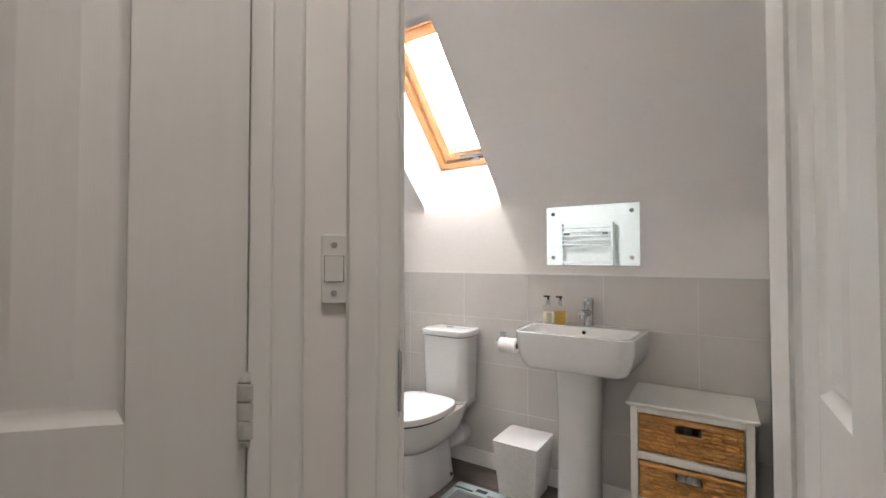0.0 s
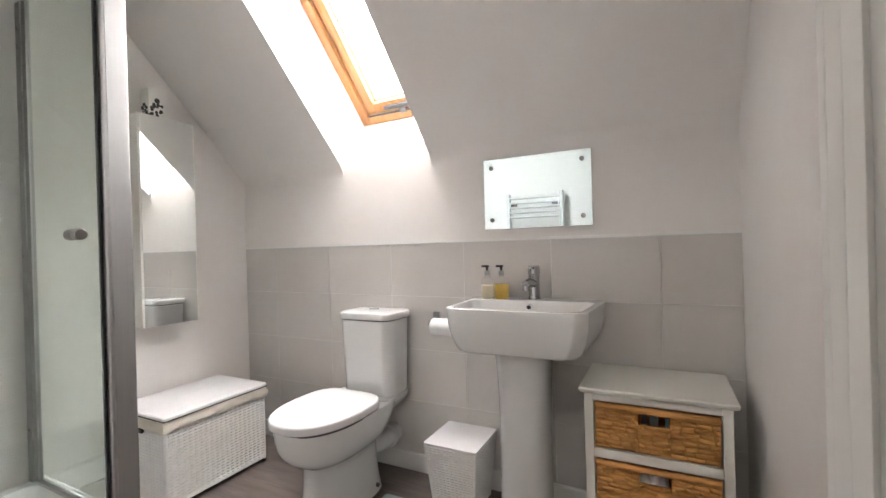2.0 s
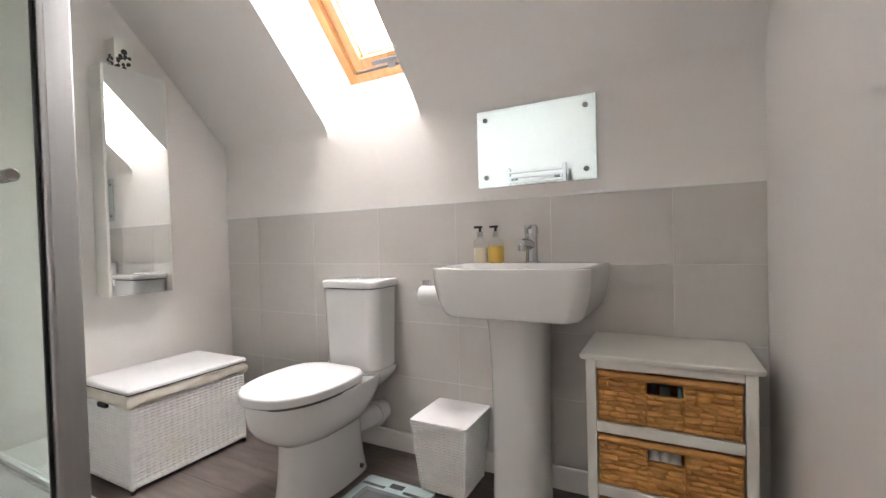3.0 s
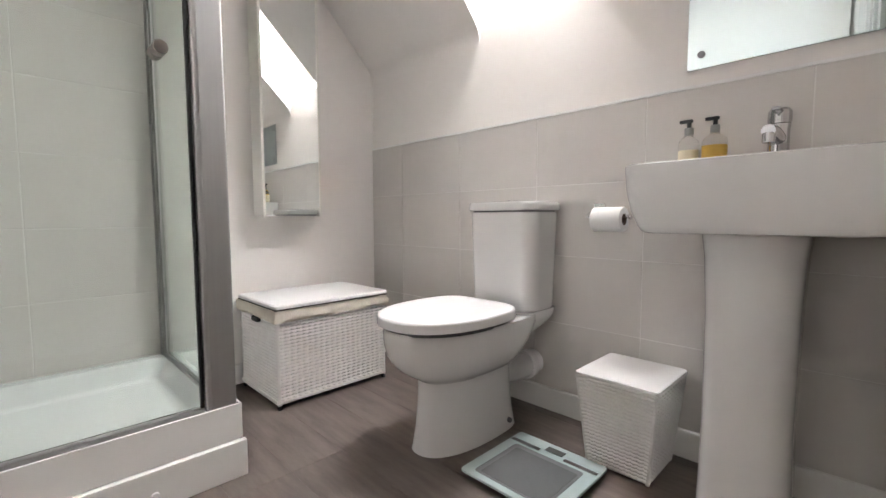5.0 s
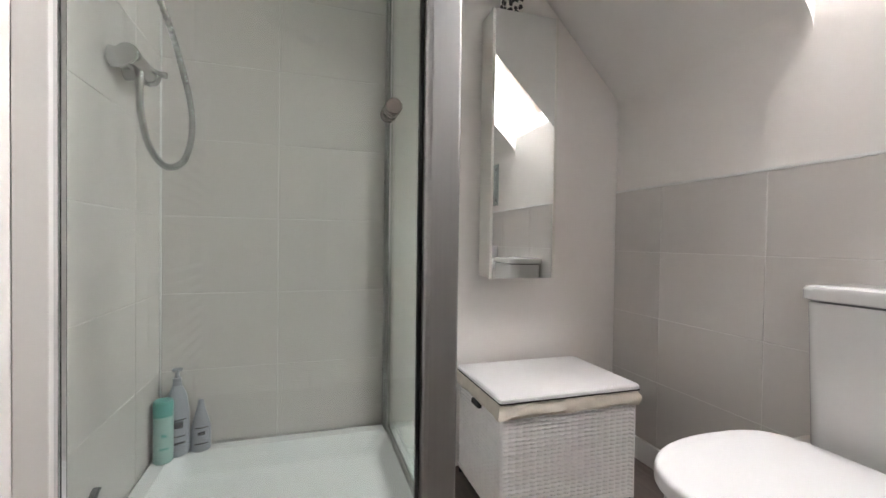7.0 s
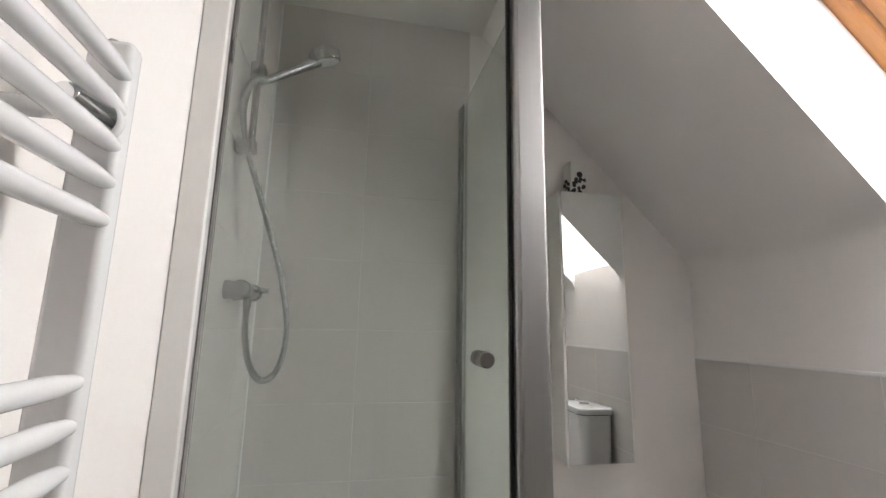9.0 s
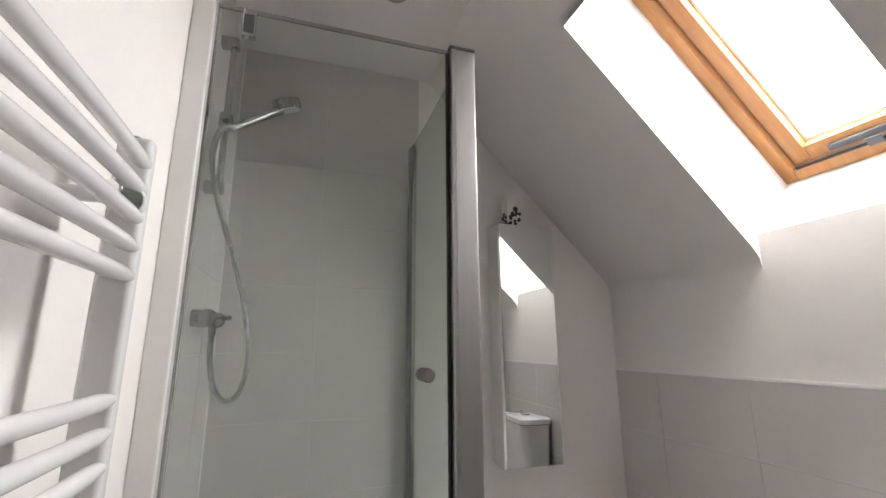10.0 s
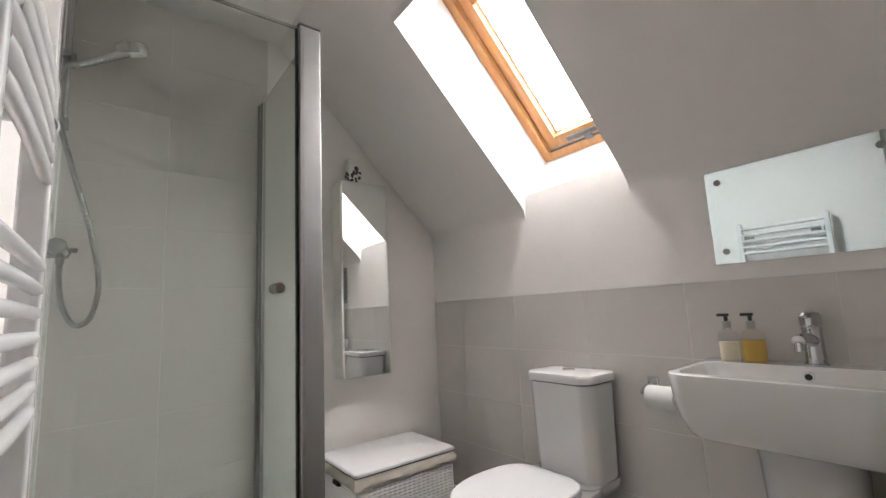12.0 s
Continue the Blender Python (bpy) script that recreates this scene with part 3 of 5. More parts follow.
# ---- shower enclosure ----
tray = thing("shower_tray", ((XTF + XSH) / 2, (YTS + YSH) / 2, 0), "white acrylic shower tray on a boxed plinth", "shower tray")
bm = bmesh.new()
cx, cy, tw, td = (XTF + XSH) / 2, (YTS + YSH) / 2, XTF - XSH, YTS - YSH
rings = [rrect(cx, cy, ZRIM - 0.10, tw, td, 0.012), rrect(cx, cy, ZRIM - 0.006, tw, td, 0.012), rrect(cx, cy, ZRIM, tw - 0.012, td - 0.012, 0.010),
         rrect(cx, cy, ZRIM, tw - 0.11, td - 0.10, 0.05), rrect(cx, cy, ZRIM - 0.012, tw - 0.125, td - 0.115, 0.05), rrect(cx, cy, ZRIM - 0.062, tw - 0.17, td - 0.16, 0.05), rrect(cx, cy, ZRIM - 0.072, tw - 0.20, td - 0.19, 0.05), rrect(cx, cy, ZRIM - 0.074, tw - 0.25, td - 0.24, 0.05)]
loft(rings, bm)
part("tray", bm, M_TRAY, tray)
part("plinth_board", box(XSH, YSH, 0.0, XTF - 0.004, YTS - 0.004, ZRIM - 0.1, 0.002), M_GLOSS, tray)
part("front_board", box(XTF - 0.004, YSH, 0.118, XTF + 0.004, YTS + 0.004, ZRIM + 0.008, 0.003), M_GLOSS, tray, "white gloss front board")
part("front_skirting", box(XTF - 0.004, YSH, 0.0, XTF + 0.018, YTS + 0.012, 0.115, 0.004), M_GLOSS, tray, "white gloss skirting board")
part("side_board", box(XSH, YTS - 0.004, 0.118, XTF - 0.004, YTS + 0.004, ZRIM + 0.008, 0.003), M_GLOSS, tray)
part("screw_cap", cyl((XTF + 0.017, 0.97, 0.045), (XTF + 0.024, 0.97, 0.045), 0.011, 18, bevel=0.003), M_SEAT, tray, "white screw cap")

enc = thing("shower_enclosure", (XTF, (YSH + YTS) / 2, ZRIM), "frameless green-tinted glass shower enclosure with satin posts", "shower enclosure")
GX, GY = -1.572, 1.168       # door plane and side panel plane
ZG0, ZG1 = ZRIM + 0.02, 2.295
post = part("corner_post", box(GX - 0.03, 1.113, ZRIM, GX + 0.022, 1.200, ZG1 + 0.012, 0.008, 3), M_SATIN, enc, "satin aluminium corner post")
part("post_groove", box(GX + 0.0215, 1.128, ZRIM + 0.002, GX + 0.0232, 1.132, ZG1 + 0.008), M_SATIN, post)
part("post_cap", box(GX - 0.032, 1.110, ZG1 + 0.012, GX + 0.024, 1.200, ZG1 + 0.020, 0.003), M_GREYP, post, "grey plastic end cap")
part("seal", box(GX - 0.008, 1.102, ZRIM + 0.012, GX + 0.008, 1.112, ZG1, 0.002), M_BLACK, enc, "dark rubber door seal")
wallp = part("wall_profile", box(GX - 0.022, YD + 0.0008, ZRIM, GX + 0.030, 0.416, ZG1 + 0.012, 0.004), M_GLOSS, enc, "white wall profile")
part("profile_edge", box(GX - 0.012, 0.416, ZRIM, GX + 0.018, 0.424, ZG1, 0.002), M_CHROME, wallp, "chrome profile edge")
dg = part("glass_door", box(GX - 0.003, 0.429, ZG0, GX + 0.003, 1.101, ZG1 - 0.004), M_GLASS, enc, "green-tinted clear glass door")
sg = part("side_glass", box(XSH + 0.077, GY - 0.003, ZG0, GX - 0.031, GY + 0.003, ZG1), M_GLASS, enc, "green-tinted clear glass side panel")
for o in (dg, sg):
    o.visible_shadow = False
sp = part("side_profile", box(XSH - 0.004, GY - 0.014, ZRIM, XSH + 0.044, GY + 0.020, ZG1, 0.003), M_SATIN, enc, "satin wall profile")
part("profile_insert", box(XSH + 0.044, GY - 0.009, ZRIM + 0.016, XSH + 0.078, GY + 0.013, ZG1 - 0.003, 0.002), M_SATIN, sp)
for z in (0.45, 1.2, 2.10, 2.18):
    part("profile_screw", cyl((XSH + 0.022, GY - 0.014, z), (XSH + 0.022, GY - 0.018, z), 0.006, 12), M_GREYP, enc, "dark screw head")
part("bottom_rail", box(GX - 0.014, 0.424, ZRIM, GX + 0.014, 1.112, ZRIM + 0.016, 0.003), M_SATIN, enc, "satin bottom rail")
part("side_bottom_rail", box(XSH + 0.045, GY - 0.012, ZRIM, GX - 0.031, GY + 0.012, ZRIM + 0.016, 0.003), M_SATIN, enc, "satin bottom rail")
part("top_rail", box(GX - 0.006, 0.424, ZG1 - 0.002, GX + 0.006, 1.112, ZG1 + 0.009, 0.002), M_SATIN, enc, "slim top rail")
for z0, z1 in ((ZG1 - 0.085, ZG1 + 0.004), (ZG0 - 0.003, ZG0 + 0.075)):
    pv = part("pivot", box(GX - 0.014, 0.484, z0, GX + 0.014, 0.522, z1, 0.005), M_CHROME, enc, "chrome door pivot")
    part("pivot_cover", box(GX + 0.014, 0.489, z0 + 0.010, GX + 0.016, 0.517, z1 - 0.02, 0.001), M_GREYP, pv, "dark grey cover")
kn = part("knob", cyl((GX + 0.003, 1.036, 1.262), (GX + 0.040, 1.036, 1.262), 0.019, 24, bevel=0.004), M_KNOB, enc, "brushed metal knob")
part("inner_knob", cyl((GX - 0.003, 1.036, 1.262), (GX - 0.040, 1.036, 1.262), 0.019, 24, bevel=0.004), M_KNOB, kn)

# shower mixer, riser rail, handset
mx = thing("shower_mixer", (-1.94, YSH, 1.43), "chrome thermostatic bar shower mixer on grey tiles", "shower mixer")
part("body", cyl((-1.905, 0.420, 1.430), (-2.030, 0.420, 1.430), 0.024, 24, bevel=0.004), M_DULL, mx)
part("flow_knob", cyl((-2.031, 0.420, 1.430), (-2.062, 0.420, 1.430), 0.027, 24, bevel=0.005), M_DULL, mx)
part("lever", box(-2.058, 0.432, 1.430, -2.040, 0.466, 1.448, 0.005), M_DULL, mx, "chrome lever")
part("temperature_knob", cyl((-1.904, 0.420, 1.430), (-1.878, 0.420, 1.430), 0.027, 24, bevel=0.005), M_DULL, mx)
for x in (-1.918, -2.015):
    part("wall_flange", cyl((x, YSH, 1.43), (x, 0.408, 1.43), 0.028, 24, 0.024, bevel=0.003), M_DULL, mx)
part("hose_outlet", cyl((-1.955, 0.425, 1.412), (-1.955, 0.425, 1.375), 0.012, 16, bevel=0.002), M_DULL, mx)
rl = thing("shower_rail", (-1.9, YSH, 1.85), "chrome shower riser rail with hand shower", "shower rail")
RX, RY = -1.872, 0.412
part("rail", cyl((RX, RY, 1.83), (RX, RY, 2.415), 0.0105, 18, bevel=0.002), M_DULL, rl)
for z in (1.85, 2.39):
    bt = part("bracket", box(RX - 0.018, YSH, z - 0.02, RX + 0.018, RY + 0.016, z + 0.02, 0.006), M_DULL, rl, "chrome wall bracket")
sl = part("slider", box(RX - 0.022, RY - 0.02, 2.06, RX + 0.022, RY + 0.024, 2.115, 0.010), M_DULL, rl)
part("slider_knob", cyl((RX + 0.02, RY, 2.09), (RX + 0.045, RY, 2.09), 0.014, 16, bevel=0.003), M_DULL, sl)
h0, h1 = Vector((RX - 0.008, RY + 0.026, 2.075)), Vector((-1.965, 0.575, 2.215))
hd = part("handset_handle", sweep([h0, h0.lerp(h1, 0.33), h0.lerp(h1, 0.66), h1], lambda i: 0.0115 + 0.0018 * i, 14), M_DULL, rl)
ax = (Vector((-0.28, 0.30, -0.91))).normalized()
hc = h1 + (h1 - h0).normalized() * 0.03
rot = ax.to_track_quat("Z", "Y").to_matrix().to_4x4()
bm = lathe(0, 0, ((0.014, -0.032), (0.044, -0.030), (0.052, -0.024), (0.054, 0.004), (0.052, 0.010), (0.046, 0.012), (0.0455, 0.010), (0.002, 0.010)), 28)
bm.transform(Matrix.Translation(hc) @ rot)
part("spray_head", bm, M_DULL, hd)
bm = lathe(0, 0, ((0.045, 0.009), (0.045, 0.0135), (0.035, 0.0145), (0.001, 0.0145)), 28)
bm.transform(Matrix.Translation(hc) @ rot)
part("spray_plate", bm, M_SEAT, hd, "pale spray face")
hose = smooth_path([(-1.955, 0.425, 1.38), (-1.958, 0.427, 1.30), (-1.972, 0.445, 1.21), (-2.00, 0.478, 1.166), (-2.035, 0.515, 1.20), (-2.045, 0.530, 1.32), (-2.010, 0.500, 1.50), (-1.925, 0.445, 1.70), (-1.850, 0.410, 1.83), (-1.815, 0.396, 1.93), (-1.822, 0.405, 2.02), (-1.850, 0.425, 2.065), (-1.880, 0.438, 2.075)], 54)
part("hose", sweep(hose, lambda i: 0.0102 if i % 4 < 2 else 0.0076, 10), M_DULL, rl, "ribbed chrome hose", sharp=80)

# ---- downlight ----
dl = thing("downlight", (-1.80, 0.975, ZC), "small recessed chrome ceiling downlight, unlit", "downlight")
part("bezel", lathe(-1.80, 0.975, ((0.026, ZC + 0.02), (0.027, ZC - 0.002), (0.042, ZC - 0.005), (0.046, ZC - 0.002), (0.046, ZC + 0.001)), 28), M_SATIN, dl)
part("lens", cyl((-1.80, 0.975, ZC + 0.012), (-1.80, 0.975, ZC - 0.001), 0.0255, 24), M_GREYP, dl, "dark lens")

# squeegee leaning in the shower corner
sq = thing("squeegee", (-1.70, 0.394, ZRIM), "dark grey curved plastic squeegee standing on the tray", "squeegee")
outer = [Vector((-1.665 - 0.16 * (1 - math.cos(radians(75 * i / 10))), 0.388, ZRIM + 0.001 + 0.165 * math.sin(radians(75 * i / 10)))) for i in range(11)]
inner = [Vector((-1.715 - 0.11 * (1 - math.cos(radians(75 * i / 10))), 0.388, ZRIM + 0.001 + 0.158 * math.sin(radians(75 * i / 10)))) for i in range(11)]
prof2 = outer + inner[::-1]
part("blade", loft([[p for p in prof2], [p + Vector((0, 0.012, 0)) for p in prof2]]), M_GREYP, sq)

# ---- towel radiator ----
rad = thing("towel_radiator", (-0.86, YD, 0.45), "white ladder towel radiator on wall brackets", "radiator")
RXA, RXB, RYB = -1.092, -0.632, 0.461
for x in (RXA - 0.010, RXB + 0.010):
    up = part("upright", box(x - 0.014, 0.420, 0.42, x + 0.014, 0.468, 1.655, 0.008, 3), M_RAD, rad)
    part("bleed_cap", cyl((x, 0.441, 1.654), (x, 0.441, 1.659), 0.007, 14, bevel=0.0015), M_SATIN, up, "chrome end plug")
zs = [1.612 - 0.0428 * i for i in range(5)] + [1.272 - 0.0428 * i for i in range(7)] + [0.86 - 0.0428 * i for i in range(9)]
for z in zs:
    pth = [(RXA - 0.002 + (RXB - RXA + 0.004) * i / 12, RYB + 0.004 * math.sin(math.pi * i / 12), z) for i in range(13)]
    part("bar", sweep(pth, lambda i: 0.0115 if 0 < i < 12 else 0.0085, 14), M_RAD, rad)
for x, k in ((RXA - 0.010, 1), (RXB + 0.010, -1)):
    for z in (1.548, 0.54):
        br = part("wall_bracket", cyl((x + k * 0.045, YD, z), (x + k * 0.045, 0.440, z), 0.011, 16), M_RAD, rad)
        part("bracket_clamp", cyl((x + k * 0.085, 0.452, z), (x + k * 0.030, 0.452, z), 0.012, 20, 0.022, bevel=0.003), M_CHROME, br, "chrome clamp")
        part("bracket_disc", cyl((x + k * 0.030, 0.452, z), (x + k * 0.018, 0.452, z), 0.024, 24, bevel=0.004), M_RAD, br, "white bracket cap")

# ---- frameless wall mirror ----
mr = thing("wall_mirror", (-0.367, YP, 1.267), "frameless rectangular mirror fixed with four chrome discs", "mirror")
part("glass", box(-0.619, YP - 0.0115, 1.267, -0.117, YP - 0.005, 1.602, 0.001, 1), M_TINTM, mr)
for x in (-0.579, -0.157):
    for z in (1.310, 1.560):
        part("fixing", cyl((x, YP - 0.0005, z), (x, YP - 0.0165, z), 0.011, 20, bevel=0.0025), M_SATIN, mr, "chrome disc fixing")

# ---- mirror cabinet ----
cb = thing("mirror_cabinet", (-2.27, 1.72, 0.815), "tall white wall cabinet with its mirrored door barely ajar", "cabinet")
CY0, CY1, CZ0, CZ1, CX = 1.572, 1.874, 0.815, 1.922, -2.214
part("body", box(XL + 0.0005, CY0 + 0.004, CZ0 + 0.003, CX - 0.018, CY1 - 0.004, CZ1 - 0.003, 0.002), M_CREAM, cb)
dr = part("door", box(CX - 0.0165, CY0, CZ0, CX - 0.004, CY1, CZ1, 0.002), M_CREAM, cb)
part("mirror", box(CX - 0.004, CY0 + 0.012, CZ0 + 0.001, CX, CY1 - 0.012, CZ1 - 0.001, 0.001, 1), M_MIRROR, dr, "mirror glass")
for y in (CY0 + 0.005, CY1 - 0.005):
    part("edge_strip", box(CX - 0.004, y - 0.005, CZ0, CX + 0.002, y + 0.005, CZ1, 0.001), M_CREAM, dr, "white edge strip")
swing = Matrix.Translation((CX, CY0, 0)) @ Matrix.Rotation(radians(-0.9), 4, "Z") @ Matrix.Translation((-CX, -CY0, 0))
for o in (dr, *dr.children):
    o.data.transform(swing)
# box on the cabinet
gx = thing("perfume_box", (-2.27, 1.655, CZ1), "small white box with black patterned lower half", "box")
part("carton", box(-2.305, 1.645, CZ1 + 0.0003, -2.235, 1.723, CZ1 + 0.148, 0.003), M_CREAM, gx)
rng = random.Random(5)
bm = bmesh.new()
for i in range(46):
    z = CZ1 + 0.006 + rng.random() * 0.062
    s = 0.004 + rng.random() * 0.006
    if i % 2:
        y = 1.652 + rng.random() * 0.064
        cyl((-2.2352, y, z), (-2.2342, y, z), s, 7, bm=bm)
    else:
        x = -2.298 + rng.random() * 0.056
        cyl((x, 1.6452, z), (x, 1.6442, z), s, 7, bm=bm)
part("pattern", bm, M_INK, gx, "black mottled print")
part("emblem", cyl((-2.2352, 1.688, CZ1 + 0.088), (-2.2342, 1.688, CZ1 + 0.088), 0.014, 18), M_INK, gx, "dark round emblem")

# ---- toilet ----
def egg(cx, y0, y1, hw, z, n=40, flat=0.35):
    """An oval from y0 (rounded front) to y1 (flatter back)."""
    out = []
    ym = y0 + (y1 - y0) * 0.58
    for i in range(n):
        a = 2 * math.pi * i / n
        c_, s_ = math.cos(a), math.sin(a)
        if s_ < 0:
            x, y = math.copysign(abs(c_) ** 0.86, c_) * hw, ym - abs(s_) ** 0.92 * (ym - y0)
        else:
            e = 0.5
            x, y = math.copysign(abs(c_) ** e, c_) * hw * (1 - 0.08 * s_), ym + abs(s_) ** e * (y1 - ym)
        out.append((cx + x, y, z))
    return out


wc = thing("toilet", (-1.22, 2.0, 0), "white close-coupled ceramic toilet with the lid down", "toilet")
TX = -1.232
rows = ((0.0, 1.668, 2.126, 0.119), (0.015, 1.672, 2.123, 0.116), (0.08, 1.684, 2.110, 0.110), (0.16, 1.693, 2.102, 0.106), (0.225, 1.696, 2.100, 0.105), (0.246, 1.692, 2.100, 0.108),
        (0.255, 1.680, 2.100, 0.117), (0.266, 1.660, 2.102, 0.131), (0.280, 1.638, 2.106, 0.146), (0.298, 1.615, 2.112, 0.160), (0.321, 1.595, 2.124, 0.173), (0.347, 1.580, 2.142, 0.183),
        (0.380, 1.571, 2.168, 0.189), (0.412, 1.566, 2.188, 0.192), (0.434, 1.565, 2.195, 0.192), (0.4400, 1.568, 2.195, 0.190))
rings = []
for z, y0, y1, hw in rows:
    rings.append(egg(TX, y0, y1, hw, z))
pan = part("pan", loft(rings), M_CERAMIC, wc)
# shelf under the cistern
part("shelf", loft([rrect(TX, 2.200, 0.345, 0.20, 0.10, 0.04), rrect(TX, 2.190, 0.375, 0.27, 0.15, 0.05), rrect(TX, 2.172, 0.408, 0.325, 0.225, 0.05), rrect(TX, 2.165, 0.425, 0.34, 0.24, 0.05), rrect(TX, 2.165, 0.447, 0.345, 0.245, 0.05)]), M_CERAMIC, wc)
part("bolt_cap", cyl((TX + 0.106, 2.035, 0.035), (TX + 0.120, 2.035, 0.035), 0.010, 14, bevel=0.002), M_GREYP, wc, "dark bolt cap")
part("soil_pipe", sweep([(TX, 2.06, 0.19), (TX + 0.04, 2.14, 0.19), (TX + 0.05, 2.21, 0.19), (TX + 0.05, YT - 0.002, 0.19)], 0.052, 20), M_SEAT, wc, "white plastic pan connector")
part("pipe_collar", cyl((TX + 0.05, 2.215, 0.19), (TX + 0.05, 2.245, 0.19), 0.062, 24, bevel=0.006), M_SEAT, wc)
part("seat", loft([egg(TX, 1.582, 2.012, 0.176, 0.4362), egg(TX, 1.580, 2.014, 0.178, 0.4385), egg(TX, 1.580, 2.014, 0.178, 0.4435), egg(TX, 1.582, 2.012, 0.176, 0.4455)]), M_SEAT, wc)
part("lid", loft([egg(TX, 1.558, 2.030, 0.195, 0.4490), egg(TX, 1.553, 2.034, 0.199, 0.4505), egg(TX, 1.552, 2.035, 0.200, 0.453), egg(TX, 1.552, 2.035, 0.200, 0.475), egg(TX, 1.5535, 2.034, 0.199, 0.4805), egg(TX, 1.557, 2.031, 0.196, 0.4838), egg(TX, 1.563, 2.026, 0.190, 0.4855), egg(TX, 1.61, 1.995, 0.15, 0.4866)]), M_SEAT, wc, sharp=60)
# dark filler painting in the shadow between lid and pan
part("buffer_gap", loft([egg(TX, 1.571, 2.018, 0.187, 0.4362), egg(TX, 1.571, 2.018, 0.187, 0.4495)]), M_GREYP, wc, "dark grey slab painted as shade under the lid")
part("hinge_bar", cyl((TX - 0.09, 2.046, 0.457), (TX + 0.09, 2.046, 0.457), 0.011, 14, bevel=0.003), M_CHROME, wc, "chrome seat hinge")
CTX, CTY, CW, CD = -1.214, 2.182, 0.322, 0.205


def cistern_ring(z, w, d, bow):
    """Bowed front, straight back."""
    out = []
    for x, y, _ in rrect(CTX, CTY, z, w, d, 0.05, 6):
        if y < CTY:
            y -= bow * (1 - ((x - CTX) / (w / 2)) ** 2)
        out.append((x, y, z))
    return out


def cring_fixed(z, w, d, bow):
    return [(x, min(y, YT - 0.001), q) for x, y, q in cistern_ring(z, w, d, bow)]


# dark slab puts the shadow line below the cistern lid into colour
part("lid_seam", loft([cring_fixed(0.8255, CW - 0.012, CD - 0.010, 0.022), cring_fixed(0.8316, CW - 0.012, CD - 0.010, 0.022)]), M_GREYP, wc, "dark grey slab painted as shade under the cistern lid")
cis = part("cistern", loft([cring_fixed(0.4475, CW * 0.93, CD * 0.86, 0.018), cring_fixed(0.46, CW * 0.95, CD * 0.9, 0.02), cring_fixed(0.822, CW, CD, 0.022), cring_fixed(0.8255, CW - 0.006, CD - 0.004, 0.022)]), M_CERAMIC, wc)
part("cistern_lid", loft([cring_fixed(0.8315, CW + 0.010, CD + 0.008, 0.024), cring_fixed(0.834, CW + 0.018, CD + 0.014, 0.024), cring_fixed(0.856, CW + 0.018, CD + 0.014, 0.024), cring_fixed(0.865, CW + 0.008, CD + 0.004, 0.023), cring_fixed(0.868, CW - 0.03, CD - 0.03, 0.020), cring_fixed(0.869, CW - 0.15, CD - 0.11, 0.01)]), M_CERAMIC, cis)
fb = part("flush_button", lathe(CTX, CTY - 0.005, ((0.030, 0.866), (0.030, 0.8725), (0.026, 0.8745), (0.001, 0.8745)), 26), M_CHROME, wc, "chrome dual flush button")
part("button_split", box(CTX - 0.001, CTY - 0.029, 0.8746, CTX + 0.001, CTY + 0.019, 0.8750), M_DARK, fb)

# flexible water pipe behind the pan
pp = thing("water_pipe", (-1.44, 2.25, 0), "thin white plastic water pipe behind the toilet", "pipe")
part("pipe", sweep(smooth_path([(-1.36, 2.262, 0.40), (-1.42, 2.258, 0.33), (-1.455, 2.235, 0.22), (-1.462, 2.215, 0.12), (-1.45, 2.225, 0.05), (-1.43, 2.245, 0.0)], 8), 0.008, 12), M_SEAT, pp)
part("pipe_collar", cyl((-1.43, 2.245, 0.0), (-1.43, 2.245, 0.012), 0.016, 18, bevel=0.003), M_SEAT, pp)

# ---- pedestal basin ----
bs = thing("basin", (-0.34, 2.1, 0), "white ceramic pedestal basin with a single tap hole", "basin")
BX, BW, BY0, BY1, BZ = -0.374, 0.608, 1.848, 2.288, 0.941
bcy, bd = (BY0 + BY1) / 2, BY1 - BY0


def bring(z, w, y0, y1, r, bow=0.0):
    out = []
    for x, y, _ in rrect(BX, (y0 + y1) / 2, z, w, y1 - y0, r, 7):
        if y < (y0 + y1) / 2:
            y -= bow * (1 - ((x - BX) / (w / 2)) ** 2) - bow
        x = BX + (x - BX) * (1 - 0.085 * (y1 - y) / (y1 - y0))
        out.append((x, y, z))
    return out


rings = [bring(0.764, 0.26, 2.03, 2.285, 0.05), bring(0.762, 0.505, BY0 + 0.043, BY1, 0.05, 0.02), bring(0.766, 0.524, BY0 + 0.034, BY1, 0.05, 0.025), bring(0.780, 0.545, BY0 + 0.025, BY1, 0.05, 0.028), bring(0.82, 0.578, BY0 + 0.012, BY1, 0.05, 0.032), bring(0.87, 0.600, BY0 + 0.004, BY1, 0.05, 0.034), bring(BZ - 0.020, BW, BY0, BY1, 0.05, 0.034), bring(BZ - 0.003, BW, BY0, BY1, 0.05, 0.034), bring(BZ, BW - 0.010, BY0 + 0.005, BY1 - 0.003, 0.048, 0.034)]
wall_ = 0.026
back = 2.185
rings += [bring(BZ, BW - 2 * wall_, BY0 + wall_, back, 0.045, 0.030), bring(BZ - 0.006, BW - 2 * wall_ - 0.012, BY0 + wall_ + 0.006, back - 0.004, 0.045, 0.030), bring(BZ - 0.07, BW - 0.12, BY0 + 0.055, back - 0.012, 0.06, 0.022), bring(BZ - 0.115, BW - 0.20, BY0 + 0.10, back - 0.06, 0.06, 0.008), bring(BZ - 0.125, 0.2, BY0 + 0.14, back - 0.09, 0.05, 0.0)]
part("bowl", loft(rings), M_CERAMIC, bs)
